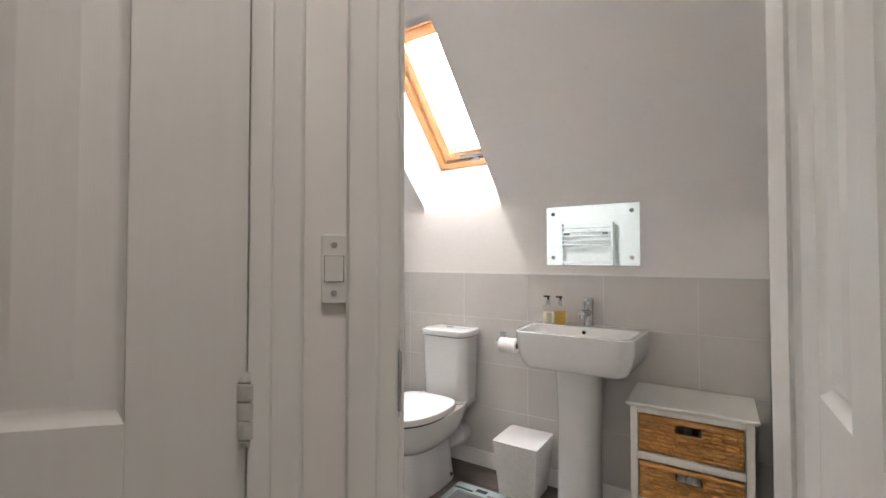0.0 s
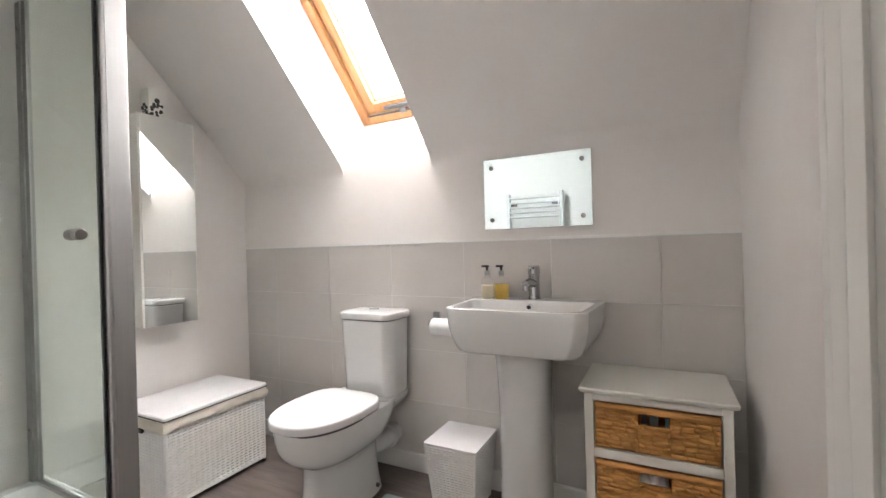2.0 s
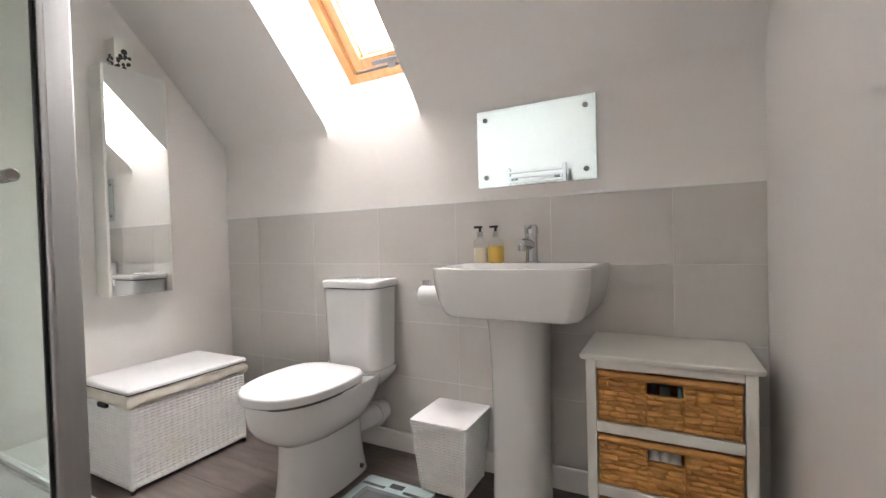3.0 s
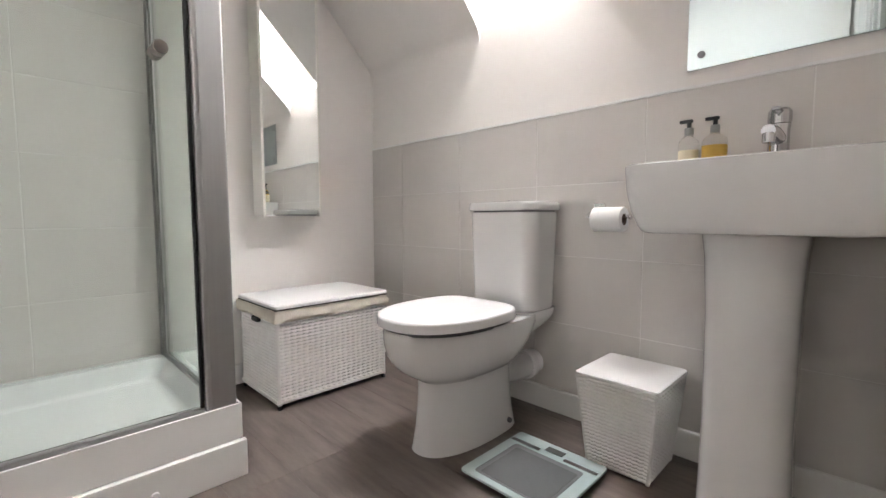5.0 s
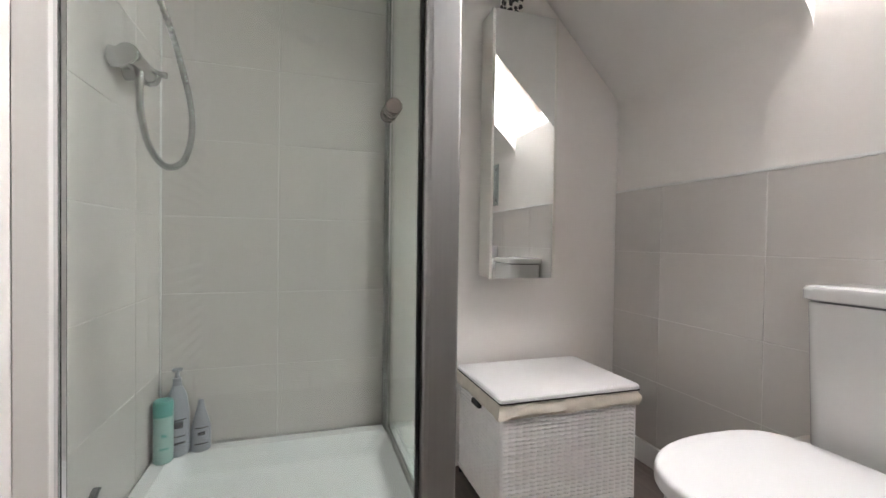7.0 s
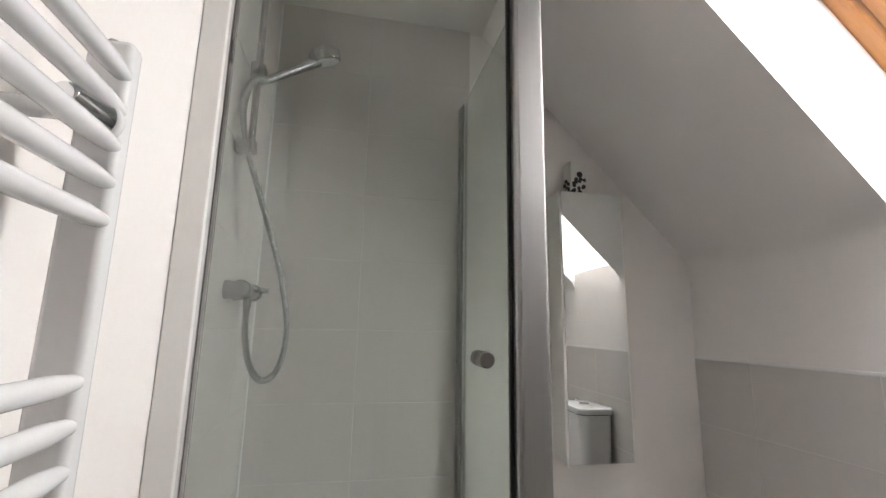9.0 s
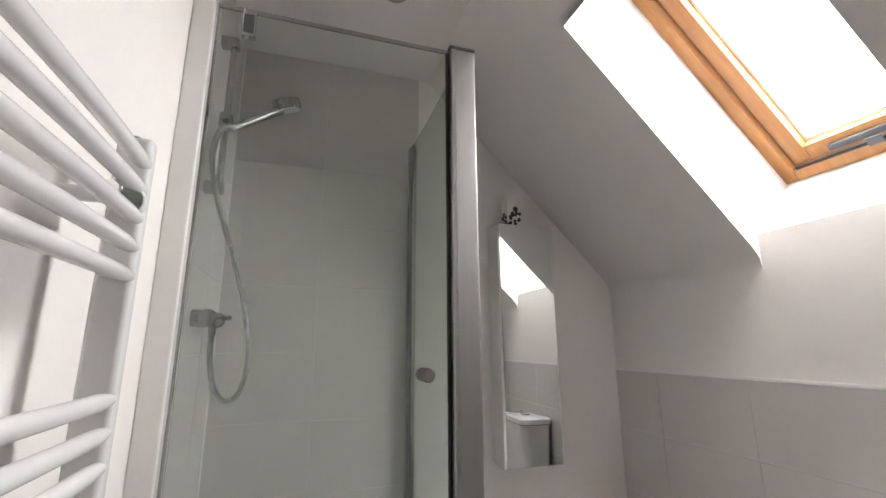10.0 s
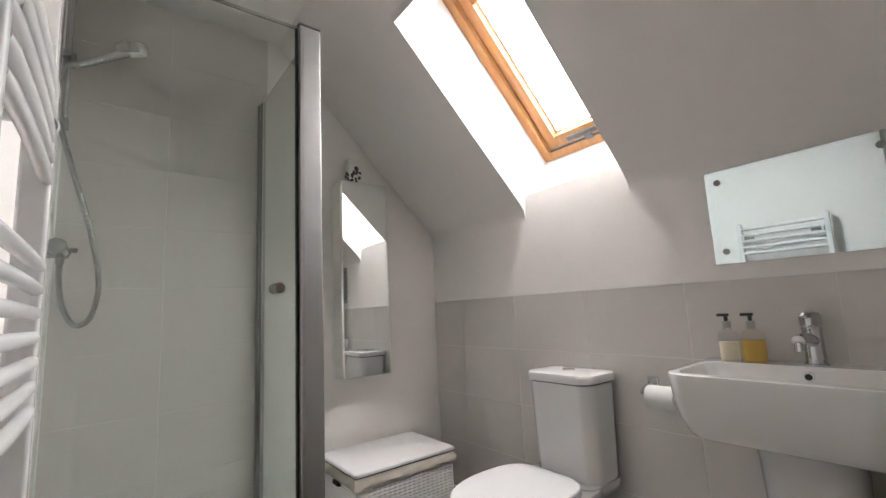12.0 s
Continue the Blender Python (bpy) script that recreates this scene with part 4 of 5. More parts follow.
part("overflow", cyl((BX - 0.005, back - 0.014, BZ - 0.028), (BX - 0.005, back - 0.002, BZ - 0.026), 0.0135, 20, bevel=0.002), M_CHROME, bs, "chrome overflow ring")
# dark disc standing in for the shade inside the overflow
part("overflow_hole", cyl((BX - 0.005, back - 0.0165, BZ - 0.0283), (BX - 0.005, back - 0.0135, BZ - 0.028), 0.009, 16), M_DARK, bs)
part("waste", cyl((BX, 2.06, BZ - 0.126), (BX, 2.06, BZ - 0.119), 0.03, 24, bevel=0.003), M_CHROME, bs, "chrome waste")


def ped_ring(z, w, y0, y1):
    n, out = 28, []
    for i in range(n):
        a = 2 * math.pi * i / n
        c_, s_ = math.cos(a), math.sin(a)
        x = math.copysign(abs(c_) ** 0.62, c_) * w / 2
        y = (y0 + y1) / 2 + math.copysign(abs(s_) ** (0.75 if s_ < 0 else 0.35), s_) * (y1 - y0) / 2
        out.append((BX - 0.014 + x, y, z))
    return out


part("pedestal", loft([ped_ring(0, 0.212, 1.985, 2.20), ped_ring(0.015, 0.208, 1.988, 2.20), ped_ring(0.25, 0.198, 1.998, 2.205), ped_ring(0.55, 0.204, 1.996, 2.22), ped_ring(0.70, 0.216, 1.985, 2.23), ped_ring(0.762, 0.230, 1.975, 2.24)]), M_CERAMIC, bs)
# mixer tap
tp = thing("basin_tap", (-0.362, 2.225, BZ), "chrome single-lever basin mixer tap", "tap")
tx, ty = -0.366, 2.222
part("base_ring", cyl((tx, ty, BZ), (tx, ty, BZ + 0.006), 0.027, 24, bevel=0.002), M_TAP, tp)
part("body", lathe(tx, ty, ((0.0225, BZ + 0.005), (0.0215, BZ + 0.03), (0.021, BZ + 0.085), (0.0225, BZ + 0.092), (0.0225, BZ + 0.098)), 26), M_TAP, tp)
part("spout", sweep([(tx, ty - 0.005, BZ + 0.062), (tx - 0.002, ty - 0.05, BZ + 0.072), (tx - 0.004, ty - 0.085, BZ + 0.073), (tx - 0.005, ty - 0.108, BZ + 0.070)], lambda i: 0.0165 - 0.001 * i, 18), M_TAP, tp)
part("aerator", cyl((tx - 0.005, ty - 0.100, BZ + 0.066), (tx - 0.005, ty - 0.101, BZ + 0.044), 0.0125, 18, bevel=0.002), M_TAP, tp)
part("lever_cap", lathe(tx, ty, ((0.0225, BZ + 0.0995), (0.024, BZ + 0.108), (0.0235, BZ + 0.128), (0.018, BZ + 0.135), (0.001, BZ + 0.136)), 26), M_TAP, tp)
part("lever", box(tx - 0.009, ty - 0.062, BZ + 0.122, tx + 0.009, ty + 0.002, BZ + 0.131, 0.004), M_TAP, tp)


for o in tp.children:
    o.data.transform(Matrix.Translation((tx, ty, BZ)) @ Matrix.Scale(1.14, 4) @ Matrix.Translation((-tx, -ty, -BZ)))


def soap_bottle(x, y, liquid, level, label, squat):
    b = thing("soap_bottle", (x, y, BZ), label, "soap bottle", "soap bottles")
    r = 0.028 * squat
    part("liquid", lathe(x, y, ((r * 0.8, BZ + 0.0028), (r * 0.955, BZ + 0.008), (r * 0.955, BZ + level), (0.002, BZ + level + 0.0005)), 26), liquid, b)
    part("bottle", lathe(x, y, ((r * 0.85, BZ + 0.0003), (r, BZ + 0.006), (r, BZ + 0.078), (r * 0.92, BZ + 0.092), (r * 0.6, BZ + 0.102), (0.012, BZ + 0.106), (0.012, BZ + 0.112)), 26), M_BOTTLE, b, "clear bottle shell").visible_shadow = False
    part("collar", cyl((x, y, BZ + 0.110), (x, y, BZ + 0.132), 0.0125, 20, bevel=0.002), M_SATIN, b, "silver collar")
    pm = part("pump", cyl((x, y, BZ + 0.132), (x, y, BZ + 0.148), 0.006, 14), M_BLACK, b, "black pump")
    part("nozzle", box(x - 0.026, y - 0.007, BZ + 0.147, x + 0.010, y + 0.007, BZ + 0.157, 0.003), M_BLACK, pm)
    return b


soap_bottle(-0.583, 2.205, M_LOTION, 0.064, "clear pump bottle of cream lotion", 1.0)
soap_bottle(-0.515, 2.21, M_AMBER, 0.072, "clear pump bottle of amber soap", 1.18)

# ---- toilet roll ----
th = thing("toilet_roll_holder", (-0.86, YT, 0.82), "chrome toilet roll holder on grey tiles", "roll holder")
part("wall_plate", box(-0.918, YT - 0.012, 0.822, -0.876, YT, 0.856, 0.003), M_CHROME, th)
part("arm", sweep(smooth_path([(-0.905, YT - 0.008, 0.825), (-0.905, YT - 0.04, 0.826), (-0.905, YT - 0.078, 0.812), (-0.898, YT - 0.092, 0.806), (-0.86, YT - 0.092, 0.806), (-0.752, YT - 0.092, 0.806)], 6), 0.006, 12), M_CHROME, th)
part("end_stop", cyl((-0.754, YT - 0.092, 0.806), (-0.745, YT - 0.092, 0.806), 0.010, 16, bevel=0.002), M_CHROME, th)
ro = thing("toilet_roll", (-0.80, YT - 0.092, 0.80), "white toilet paper roll on a chrome arm", "toilet roll")
rx0, rx1, rc = -0.872, -0.768, (YT - 0.096, 0.797)
def tube_ring(x, r, n=36):
    return [(x, rc[0] + r * math.cos(2 * math.pi * i / n), rc[1] + r * math.sin(2 * math.pi * i / n)) for i in range(n)]
part("paper", loft([tube_ring(rx0, 0.0195), tube_ring(rx0, 0.040), tube_ring(rx0 + 0.003, 0.042), tube_ring(rx1 - 0.003, 0.042), tube_ring(rx1, 0.040), tube_ring(rx1, 0.0195)], cap=(False, False)), M_PAPER, ro)
part("core", loft([tube_ring(rx0 - 0.0003, 0.0196), tube_ring(rx0 - 0.0003, 0.018), tube_ring(rx1 + 0.0003, 0.018), tube_ring(rx1 + 0.0003, 0.0196), tube_ring(rx0 - 0.0003, 0.0196)], cap=(False, False)), M_CARD, ro, "brown card core")

# ---- wicker hamper ----
hm = thing("laundry_hamper", (-2.10, 1.755, 0), "white wicker laundry hamper with a cream cloth lining", "laundry basket")
HX0, HX1, HY0, HY1, HZ0, HZ1 = -2.285, -1.895, 1.482, 2.028, 0.035, 0.405
part("weave_front", woven((HX1, HY0, HZ0), (0, 1, 0), (0, 0, 1), HY1 - HY0, HZ1 - HZ0, 20, 25, 0.010, 0.10, 3, ru=6, columns=True), M_WICKER, hm, "woven wicker front", sharp=85)
part("weave_side", woven((HX0, HY0, HZ0), (1, 0, 0), (0, 0, 1), HX1 - HX0, HZ1 - HZ0, 15, 25, 0.005, 0.10, 4, ru=6, columns=True), M_WICKER, hm, sharp=85)
part("weave_side", woven((HX1, HY1, HZ0), (-1, 0, 0), (0, 0, 1), HX1 - HX0, HZ1 - HZ0, 24, 28, 0.005, 0.22, 5), M_WICKER, hm, sharp=85)
part("weave_back", woven((HX0, HY1, HZ0), (0, -1, 0), (0, 0, 1), HY1 - HY0, HZ1 - HZ0, 34, 28, 0.005, 0.22, 6), M_WICKER, hm, sharp=85)
part("inner_box", box(HX0 + 0.002, HY0 + 0.002, HZ0 + 0.004, HX1 - 0.002, HY1 - 0.002, HZ1 + 0.03), M_LIDW, hm)
for x in (HX0 + 0.008, HX1 - 0.002):
    for y in (HY0 + 0.004, HY1 - 0.004):
        part("corner_post", cyl((x, y, 0.018), (x, y, HZ1 + 0.012), 0.010, 12), M_WICKER, hm)
        part("foot", cyl((x, y, 0.0), (x, y, 0.020), 0.0105, 12, bevel=0.002), M_BLACK, hm, "black foot")
for x0, y0, x1, y1 in ((HX1 - 0.01, HY0, HX1 + 0.011, HY1), (HX0 - 0.008, HY0 - 0.010, HX1, HY0 + 0.006), (HX0 - 0.008, HY1 - 0.006, HX1, HY1 + 0.010)):
    part("bottom_rim", box(x0, y0, HZ0 - 0.012, x1, y1, HZ0 + 0.006, 0.005), M_WICKER, hm)


def cloth_band(z0, z1):
    rings = []
    rg = random.Random(9)
    for k, (z, o) in enumerate(((z0, 0.012), (z0 + 0.012, 0.017), ((z0 + z1) / 2, 0.016), (z1 - 0.01, 0.012), (z1, 0.006))):
        ring = []
        n = 40
        per = []
        w, d = HX1 - HX0 + 2 * o, HY1 - HY0 + 2 * o
        cx_, cy_ = (HX0 + HX1) / 2, (HY0 + HY1) / 2
        for sx, sy, ex, ey in ((1, -1, 1, 1), (1, 1, -1, 1), (-1, 1, -1, -1), (-1, -1, 1, -1)):
            for i in range(n):
                f = i / n
                x = cx_ + (sx + (ex - sx) * f) * w / 2
                y = cy_ + (sy + (ey - sy) * f) * d / 2
                bump_ = 0.011 * noise.noise((x * 22, y * 22, k * 0.9)) + (0.006 * noise.noise((x * 9, y * 9, 4)) if k == 0 else 0)
                nx, ny = (x - cx_) / w, (y - cy_) / d
                ring.append((x + nx * bump_ * 1.6, y + ny * bump_ * 1.6, z + (0.010 * noise.noise((x * 8, y * 8, 7)) if k == 0 else 0)))
        rings.append(ring)
    return loft(rings, cap=(False, False))


part("cloth_lining", cloth_band(0.372, 0.430), M_LINEN, hm, "cream linen lining folded over the rim")
lidr = part("lid", loft([rrect((HX0 + HX1) / 2 + 0.004, (HY0 + HY1) / 2, 0.434, HX1 - HX0 + 0.022, HY1 - HY0 + 0.018, 0.012), rrect((HX0 + HX1) / 2 + 0.004, (HY0 + HY1) / 2, 0.437, HX1 - HX0 + 0.030, HY1 - HY0 + 0.026, 0.014), rrect((HX0 + HX1) / 2 + 0.004, (HY0 + HY1) / 2, 0.448, HX1 - HX0 + 0.030, HY1 - HY0 + 0.026, 0.014), rrect((HX0 + HX1) / 2 + 0.004, (HY0 + HY1) / 2, 0.453, HX1 - HX0 + 0.018, HY1 - HY0 + 0.014, 0.012)]), M_LIDW, hm, "flat white lid")
# near-black slab paints the shadow line under the hamper lid
part("lid_line", box(HX0 - 0.012, HY0 - 0.011, 0.4302, HX1 + 0.016, HY1 + 0.011, 0.4342), M_DARK, hm, "dark slab painted as the shadow gap under the hamper lid")
for o in hm.children:
    if o.name.startswith("lid"):
        o.data.transform(Matrix.Translation((0, 0, -0.006)))
# solid dark block painting the shade of a hand hole
part("handle_hole", box(-2.115, HY0 - 0.022, 0.352, -2.045, HY0 - 0.004, 0.374, 0.006), M_DARK, hm, "dark block painted as shade in the hand hole")

# ---- wicker bin ----
bn = thing("waste_bin", (-0.70, 2.14, 0), "white wicker waste bin with a flat white lid", "bin")
QX0, QX1, QY0, QY1, QH = -0.832, -0.586, 2.012, 2.268, 0.290


def tapered_side(nm, a, b, inward, seed):
    a, b, inward = Vector(a), Vector(b), Vector(inward)
    lean = inward * 0.030
    v = Vector((0, 0, QH)) - lean
    w = (b - a).length
    bm = woven(a + lean, (b - a), v, w, v.length, 11, 24, 0.0085, 0.10, seed, taper=0.2, ru=6, columns=True)
    return part(nm, bm, M_WICKER, bn, sharp=85)


tapered_side("weave_front", (QX0, QY0, 0.003), (QX1, QY0, 0.003), (0, 1, 0), 11)
tapered_side("weave_side", (QX1, QY0, 0.003), (QX1, QY1, 0.003), (-1, 0, 0), 12)
tapered_side("weave_back", (QX1, QY1, 0.003), (QX0, QY1, 0.003), (0, -1, 0), 13)
tapered_side("weave_side", (QX0, QY1, 0.003), (QX0, QY0, 0.003), (1, 0, 0), 14)
qc = ((QX0 + QX1) / 2, (QY0 + QY1) / 2)
part("liner", loft([rrect(*qc, 0.001, (QX1 - QX0) * 0.8 - 0.012, (QY1 - QY0) * 0.8 - 0.012, 0.006), rrect(*qc, QH, QX1 - QX0 - 0.006, QY1 - QY0 - 0.006, 0.006)]), M_WICKER, bn)
for sx, sy in ((-1, -1), (1, -1), (1, 1), (-1, 1)):
    w2, d2 = (QX1 - QX0) / 2, (QY1 - QY0) / 2
    part("corner_cord", cyl((qc[0] + sx * (w2 * 0.77), qc[1] + sy * (d2 * 0.77), 0.0), (qc[0] + sx * w2, qc[1] + sy * d2, QH + 0.002), 0.006, 10), M_WICKER, bn)
part("lid", loft([rrect(*qc, QH + 0.003, QX1 - QX0 + 0.004, QY1 - QY0 + 0.004, 0.010), rrect(*qc, QH + 0.006, QX1 - QX0 + 0.014, QY1 - QY0 + 0.014, 0.014), rrect(*qc, QH + 0.014, QX1 - QX0 + 0.014, QY1 - QY0 + 0.014, 0.014), rrect(*qc, QH + 0.018, QX1 - QX0, QY1 - QY0, 0.012), rrect(*qc, QH + 0.0155, QX1 - QX0 - 0.12, QY1 - QY0 - 0.12, 0.02)]), M_LIDW, bn, "flat white lid, slightly dished")
part("lid_seam", box(QX0 + 0.001, QY0 + 0.001, QH - 0.001, QX1 - 0.001, QY1 - 0.001, QH + 0.004), M_LINEN, bn)

# ---- drawer unit ----
du = thing("drawer_unit", (0.11, 2.1, 0), "cream-white wooden unit with three woven brown drawers", "drawer unit")
UX0, UX1, UY0, UY1, UZ = -0.118, 0.338, 1.945, 2.27, 0.649
for x in (UX0, UX1 - 0.030):
    for y in (UY0, UY1 - 0.030):
        part("leg", box(x, y, 0, x + 0.030, y + 0.030, UZ, 0.002), M_CREAM, du)
part("top", loft([rrect((UX0 + UX1) / 2, (UY0 + UY1) / 2 - 0.002, UZ + 0.0005, UX1 - UX0 + 0.022, UY1 - UY0 + 0.020, 0.004, 3), rrect((UX0 + UX1) / 2, (UY0 + UY1) / 2 - 0.002, UZ + 0.006, UX1 - UX0 + 0.032, UY1 - UY0 + 0.028, 0.004, 3), rrect((UX0 + UX1) / 2, (UY0 + UY1) / 2 - 0.002, UZ + 0.014, UX1 - UX0 + 0.034, UY1 - UY0 + 0.030, 0.004, 3), rrect((UX0 + UX1) / 2, (UY0 + UY1) / 2 - 0.002, UZ + 0.018, UX1 - UX0 + 0.026, UY1 - UY0 + 0.022, 0.004, 3)]), M_CREAM, du)
for x in (UX0 + 0.008, UX1 - 0.020):
    part("side_panel", box(x, UY0 + 0.030, 0.04, x + 0.012, UY1 - 0.030, UZ), M_CREAM, du)
part("back_panel", box(UX0 + 0.030, UY1 - 0.012, 0.04, UX1 - 0.030, UY1 - 0.004, UZ), M_CREAM, du)
PITCH, DHT = 0.205, 0.171
for k in range(3):
    zt = 0.620 - k * PITCH
    part("rail", box(UX0 + 0.030, UY0 + 0.003, zt, UX1 - 0.030, UY0 + 0.030, min(zt + PITCH - DHT, UZ), 0.002), M_CREAM, du)
part("rail", box(UX0 + 0.030, UY0 + 0.003, 0.02, UX1 - 0.030, UY0 + 0.030, 0.620 - 2 * PITCH - DHT - 0.001, 0.002), M_CREAM, du)
for k in range(3):
    z1 = 0.620 - k * PITCH - 0.006
    z0 = z1 - DHT + 0.008
    x0, x1 = UX0 + 0.034, UX1 - 0.034
    hx0, hx1, hz0, hz1 = 0.058, 0.158, z1 - 0.062, z1 - 0.024
    zr = z1 - 0.016
    bm = box(x0, UY0 + 0.0125, z0, hx0, UY0 + 0.016, zr)
    box(hx1, UY0 + 0.0125, z0, x1, UY0 + 0.016, zr, bm=bm)
    box(hx0, UY0 + 0.0125, z0, hx1, UY0 + 0.016, hz0, bm=bm)
    d_ = part("drawer", bm, M_HYACINTH, du, "woven water hyacinth drawer front")
    for q, (xa, xb, zt, nr) in enumerate(((x0, hx0, zr, 9), (hx1, x1, zr, 9), (hx0, hx1, hz0, 6))):
        strips(d_, (xa, UY0 + 0.012, z0), (1, 0, 0), (0, 0, 1), xb - xa, zt - z0, nr, 0.043, 0.0065, 20 + 7 * k + q, M_HYACINTH)
    part("rim", sweep([(x0 + (x1 - x0) * i / 24, UY0 + 0.010 + 0.0015 * math.sin(i * 1.9 + k), z1 - 0.012 + 0.001 * math.sin(i * 1.3)) for i in range(25)], lambda i: 0.0115 + 0.0012 * math.sin(i * 2.4), 12), M_HYACINTH, d_, "plaited top rim")
    bm = box(x0, UY0 + 0.02, z0, x0 + 0.008, UY1 - 0.03, z1 - 0.01)
    box(x1 - 0.008, UY0 + 0.02, z0, x1, UY1 - 0.03, z1 - 0.01, bm=bm)
    box(x0, UY0 + 0.02, z0, x1, UY1 - 0.03, z0 + 0.008, bm=bm)
    box(x0, UY1 - 0.04, z0, x1, UY1 - 0.03, z1 - 0.01, bm=bm)
    part("basket", bm, M_HYACINTH, d_)
    fr = 0.004
    bm = box(hx0 - fr, UY0 + 0.008, hz0 - fr, hx1 + fr, UY0 + 0.020, hz0)
    box(hx0 - fr, UY0 + 0.008, hz1, hx1 + fr, UY0 + 0.020, hz1 + fr, bm=bm)
    box(hx0 - fr, UY0 + 0.008, hz0, hx0, UY0 + 0.020, hz1, bm=bm)
    box(hx1, UY0 + 0.008, hz0, hx1 + fr, UY0 + 0.020, hz1, bm=bm)
    part("handle_rim", bm, M_HYACINTH, d_, "woven rim of the hand hole")
# things in the drawers, seen through the hand holes
solid("toiletry_box", box(0.066, 2.03, 0.452, 0.083, 2.08, 0.575, 0.003), M_SILVERP, "grey toiletry carton in the top drawer", "carton")
solid("toiletry_box", box(0.092, 2.02, 0.452, 0.122, 2.08, 0.562, 0.003), M_SCALEGLASS, "pale toiletry carton in the top drawer", "carton")
solid("toiletry_box", box(0.143, 1.985, 0.452, 0.154, 2.06, 0.572, 0.003), M_BLUEP, "blue toiletry carton in the top drawer", "carton")
for i, x in enumerate((0.075, 0.105, 0.132)):
    bm = lathe(x, 2.005, ((0.008, 0.245), (0.019, 0.265), (0.022, 0.32), (0.016, 0.36), (0.004, 0.372)), 12)
    for v in bm.verts:
        v.co += Vector((noise.noise(v.co * 40) * 0.005, noise.noise(v.co * 37 + Vector((3, 1, 2))) * 0.005, 0))
    solid("plastic_bag", bm, M_PAPER, "crumpled pale plastic wrapper in the middle drawer", "wrapper")

# ---- bathroom scales ----
sc = thing("bathroom_scales", (-0.88, 1.837, 0), "pale glass bathroom scales with a grey platform", "bathroom scales")
X0, X1, Y0, Y1 = -1.043, -0.716, 1.676, 2.002
scx, scy = (X0 + X1) / 2, (Y0 + Y1) / 2
part("glass_plate", loft([rrect(scx, scy, 0.014, X1 - X0, Y1 - Y0, 0.014), rrect(scx, scy, 0.0205, X1 - X0, Y1 - Y0, 0.014), rrect(scx, scy, 0.022, X1 - X0 - 0.003, Y1 - Y0 - 0.003, 0.013)]), M_SCALEGLASS, sc)
# dark frame left wider at back and left to imitate a recess's shade
pf = part("platform_frame", loft([rrect(scx, scy - 0.030, 0.0222, 0.250, 0.222, 0.012), rrect(scx, scy - 0.030, 0.0228, 0.250, 0.222, 0.012)]), M_GREYP, sc)
part("platform", loft([rrect(scx + 0.004, scy - 0.036, 0.0229, 0.222, 0.192, 0.008), rrect(scx + 0.004, scy - 0.036, 0.0234, 0.222, 0.192, 0.008)]), M_SCALEDARK, sc, "dark grey platform")
part("display", box(scx - 0.032, Y1 - 0.052, 0.0222, scx + 0.032, Y1 - 0.022, 0.0232, 0.0003, 1), M_LCD, sc, "dark display window")
for s in (-1, 1):
    part("electrode", box(scx + s * 0.10 - 0.056, Y1 - 0.070, 0.0221, scx + s * 0.10 + 0.056, Y1 - 0.054, 0.0236, 0.0006, 1), M_DULL, sc, "dull metal contact strip")
    for t in (-1, 1):
        part("foot", cyl((scx + s * 0.12, scy + t * 0.12, 0), (scx + s * 0.12, scy + t * 0.12, 0.014), 0.018, 16), M_BLACK, sc, "black rubber foot")

for o in sc.children:
    if o.name.startswith("foot"):
        o.data.transform(Matrix.Scale(1.55, 4, (0, 0, 1)))
    else:
        o.data.transform(Matrix.Translation((0, 0, 0.008)))

# ---- bottles in the shower ----
def shampoo(name, x, y, prof, material, label, cap=None, print_z=(), ink=M_INK):
    b = thing(name, (x, y, ZRIM), label, "bottle")
    z = ZRIM + 0.0004
    r = 1.2 * max(p[0] for p in prof)
    body = part("bottle", lathe(x, y, [(a * 1.2, z + q) for a, q in prof], 26), material, b)
    if cap:
        part("cap", lathe(x, y, [(a * 1.2, z + q) for a, q in cap[0]], 22), cap[1], b)
    for zz, h, w in print_z:
        a0 = math.atan2(1.0 - y, -0.5 - x)
        pts = [(a0 - w / 2 + w * i / 8) for i in range(9)]
        rings = [[(x + (r + 0.0006) * math.cos(t), y + (r + 0.0006) * math.sin(t), z + zz + k) for t in pts] for k in (0, h)]
        part("print", loft(rings, closed=False), ink, body, "dark line of print")
    return b


shampoo("shower_gel_bottle", -2.222, 0.410, ((0.020, 0), (0.024, 0.004), (0.0245, 0.03), (0.0245, 0.150), (0.023, 0.155)), M_TEALP, "pale teal shower gel bottle with teal cap", (((0.0245, 0.1555), (0.025, 0.160), (0.025, 0.200), (0.022, 0.206), (0.001, 0.207)), M_TEAL), ((0.09, 0.012, 0.5), (0.05, 0.006, 0.9)), M_TEAL)
shampoo("shampoo_bottle", -2.272, 0.438, ((0.026, 0), (0.031, 0.006), (0.032, 0.05), (0.031, 0.15), (0.024, 0.205), (0.014, 0.232), (0.011, 0.238)), M_SILVERP, "tall silver-grey pump shampoo bottle", (((0.011, 0.238), (0.012, 0.242), (0.012, 0.262), (0.006, 0.264), (0.005, 0.285), (0.014, 0.287), (0.014, 0.295), (0.001, 0.297)), M_SILVERP), ((0.125, 0.005, 1.3), (0.10, 0.022, 0.8), (0.07, 0.004, 1.2), (0.045, 0.008, 1.2)))
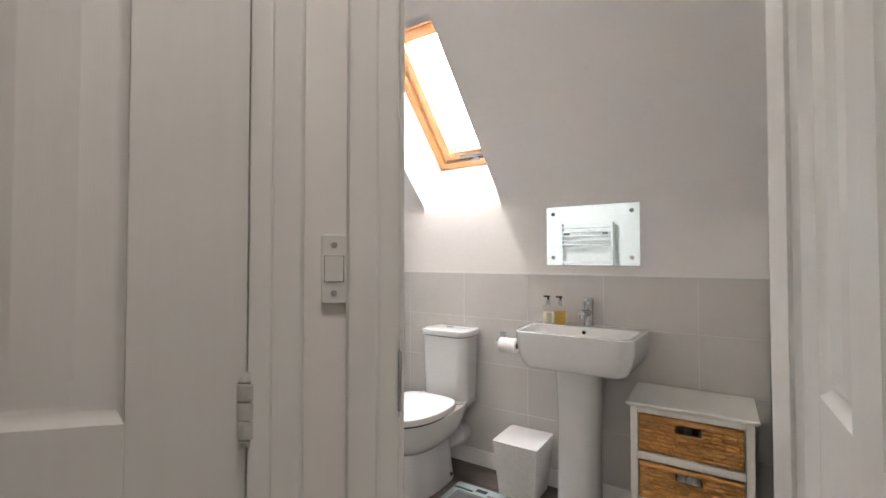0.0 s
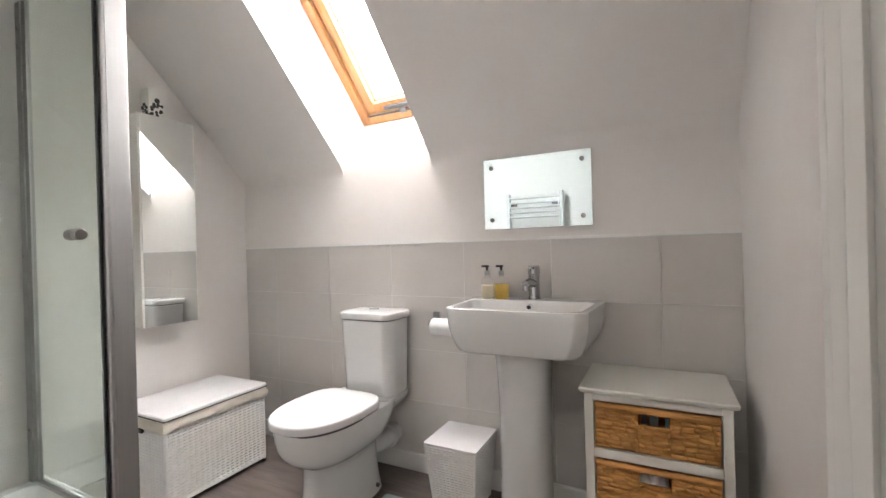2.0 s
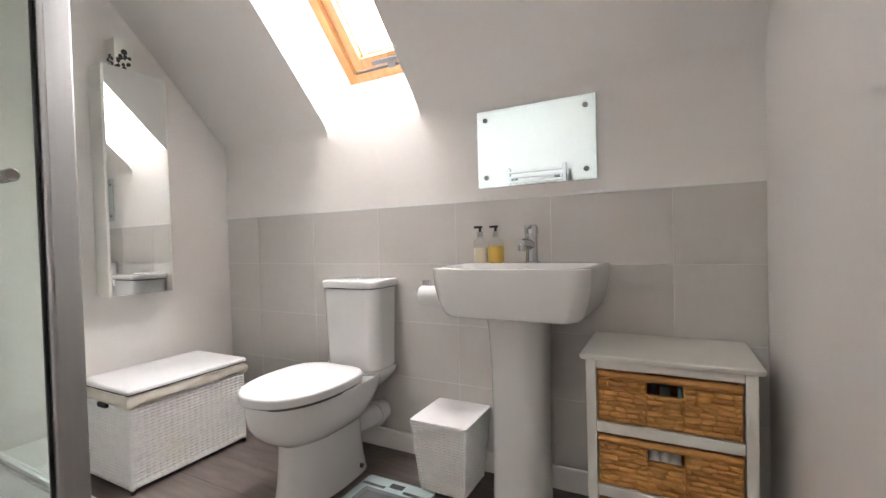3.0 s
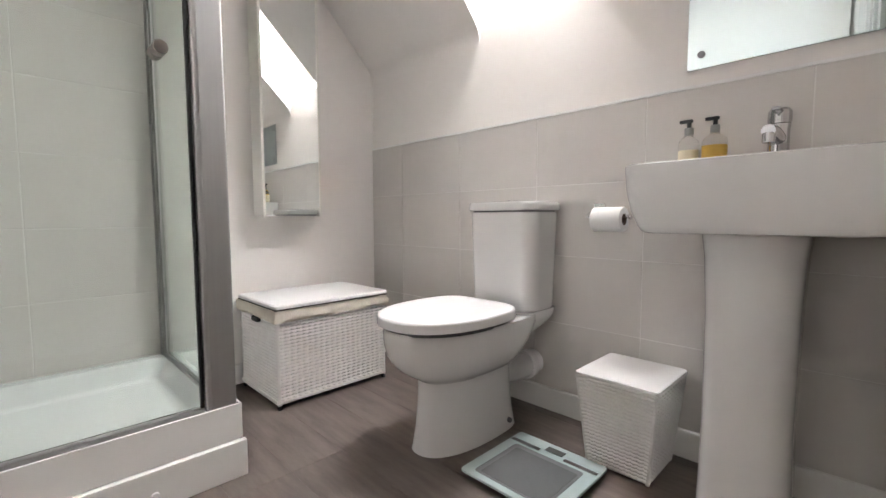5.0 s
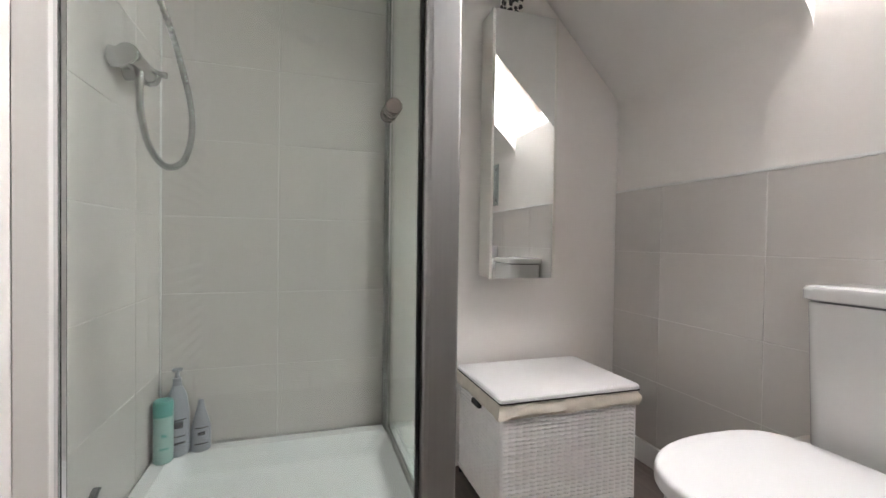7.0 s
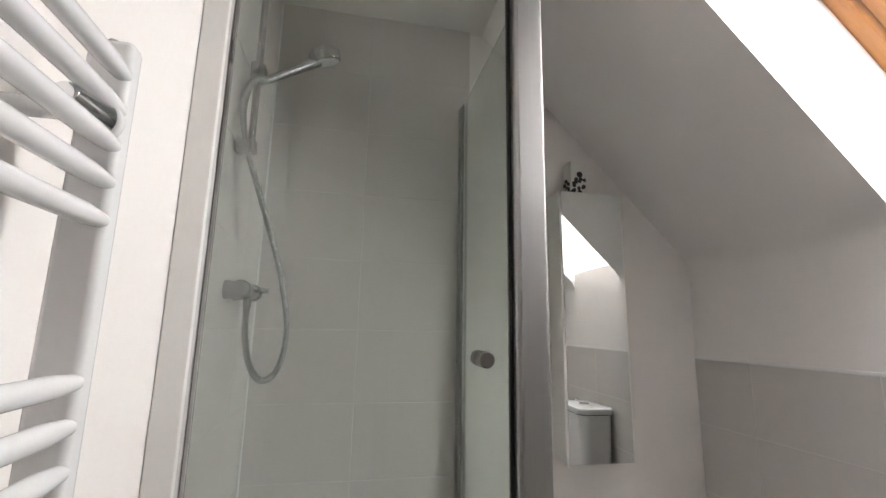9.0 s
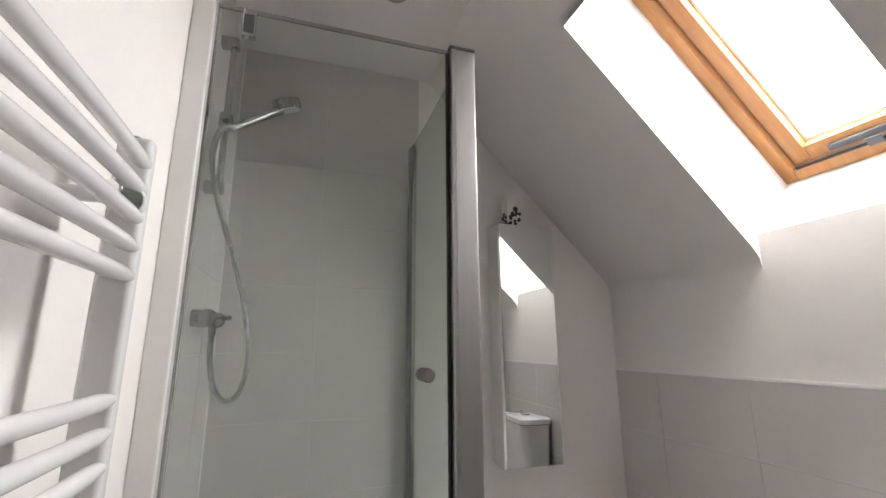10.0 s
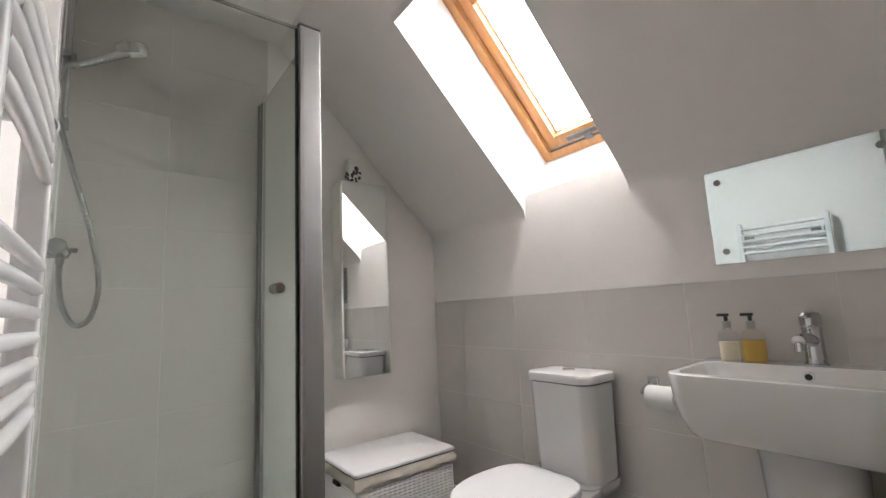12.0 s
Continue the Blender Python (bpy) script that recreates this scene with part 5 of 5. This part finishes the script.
shampoo("conditioner_bottle", -2.285, 0.508, ((0.022, 0), (0.027, 0.005), (0.0275, 0.04), (0.026, 0.085), (0.017, 0.125), (0.010, 0.150), (0.009, 0.170), (0.006, 0.177), (0.001, 0.178)), M_SILVERP, "small silver-grey conditioner bottle", None, ((0.085, 0.005, 1.2), (0.062, 0.012, 0.7), (0.030, 0.004, 1.2)))

# ---- floor planks ----
rng = random.Random(3)
fl = thing("floor", (0, 1.0, 0), "dark grey-brown wood-look planks laid along the room", "floor", kind="structure")
PW = 0.184
meshes = {}


def plank_mesh(w, d):
    key = (round(w, 3), round(d, 3))
    if key not in meshes:
        bm = box(0, 0, -0.012, w, d, 0.0, 0.0006, 1)
        meshes[key] = finish("plank", bm, M_FLOOR)
    return meshes[key]


y = -1.441
while y < YP - 0.01:
    d = min(PW, YP - y)
    x = XL - rng.choice((0.0, 0.3, 0.6, 0.9))
    while x < 0.78:
        x0, x1 = max(x, XL), min(x + 1.2, 0.78)
        if x1 - x0 > 0.02:
            o = new("plank", plank_mesh(x1 - x0 - 0.0008, d - 0.0008))
            o.parent = fl
            o.matrix_parent_inverse = Matrix.Translation(fl.location).inverted()
            o.location = (x0, y, 0)
        x += 1.2
    y += PW

# ---- wall tiles ----
tile_meshes = {}


def tiled(name, origin, u, w, xs, zs, nrm, label):
    """Tiles with joints at xs along u and zs upward; the grout bed lies 2 mm behind their faces."""
    origin, u, nrm = Vector(origin), Vector(u), Vector(nrm)
    bed = bmesh.new()
    quad_prism(origin + u * xs[0] + Vector((0, 0, zs[0])), origin + u * xs[-1] + Vector((0, 0, zs[0])), origin + u * xs[-1] + Vector((0, 0, zs[-1])), origin + u * xs[0] + Vector((0, 0, zs[-1])), -nrm * 0.004, bed)
    bed.transform(Matrix.Translation(-nrm * 0.0016))
    root = solid(name, bed, M_GROUT, label, "tiling", kind="structure")
    g = 0.0016
    rot = Matrix(((u.x, -nrm.x, 0, 0), (u.y, -nrm.y, 0, 0), (0, 0, 1, 0), (0, 0, 0, 1)))
    for xa, xb in zip(xs, xs[1:]):
        for za, zb in zip(zs, zs[1:]):
            key = (round(xb - xa, 3), round(zb - za, 3))
            if key not in tile_meshes:
                tile_meshes[key] = finish("tile", box(0, 0, 0, xb - xa - 2 * g, 0.005, zb - za - 2 * g, 0.001, 1), M_TILE)
            o = new("tile", tile_meshes[key])
            o.matrix_basis = Matrix.Translation(origin + u * (xa + g) + Vector((0, 0, za + g)) + nrm * rng.uniform(0, 0.0003)) @ rot
            o.parent = root
    return root


rows_z = [0.096, 0.375, 0.650, 0.932, 1.2115]
tiled("tiling_basin_wall", (0, YT, 0), (1, 0, 0), 0, [XL + 0.001, -2.052, -1.613, -1.176, -0.740, -0.303, 0.140, XR - 0.001], rows_z, (0, -1, 0), "large pale grey glazed wall tiles with white joints")
sh_z = [ZRIM + 0.001, 0.495, 0.769, 1.043, 1.317, 1.591, 1.865, 2.139, 2.413, ZC - 0.001]
tiled("tiling_shower_back", (XSH, 0, 0), (0, -1, 0), 0, [-(YTS - 0.002), -0.757, -(YSH + 0.001)], sh_z, (1, 0, 0), "large pale grey glazed shower tiles")
tiled("tiling_shower_side", (0, YSH, 0), (1, 0, 0), 0, [XSH + 0.003, -2.10, -1.66, XTF - 0.01], sh_z, (0, 1, 0), "large pale grey glazed shower tiles")
solid("sealant", box(XSH, YSH, ZRIM, XSH + 0.006, YSH + 0.006, ZC, 0.002), M_TRIM, "white sealant bead in the shower corner", "sealant", kind="structure")
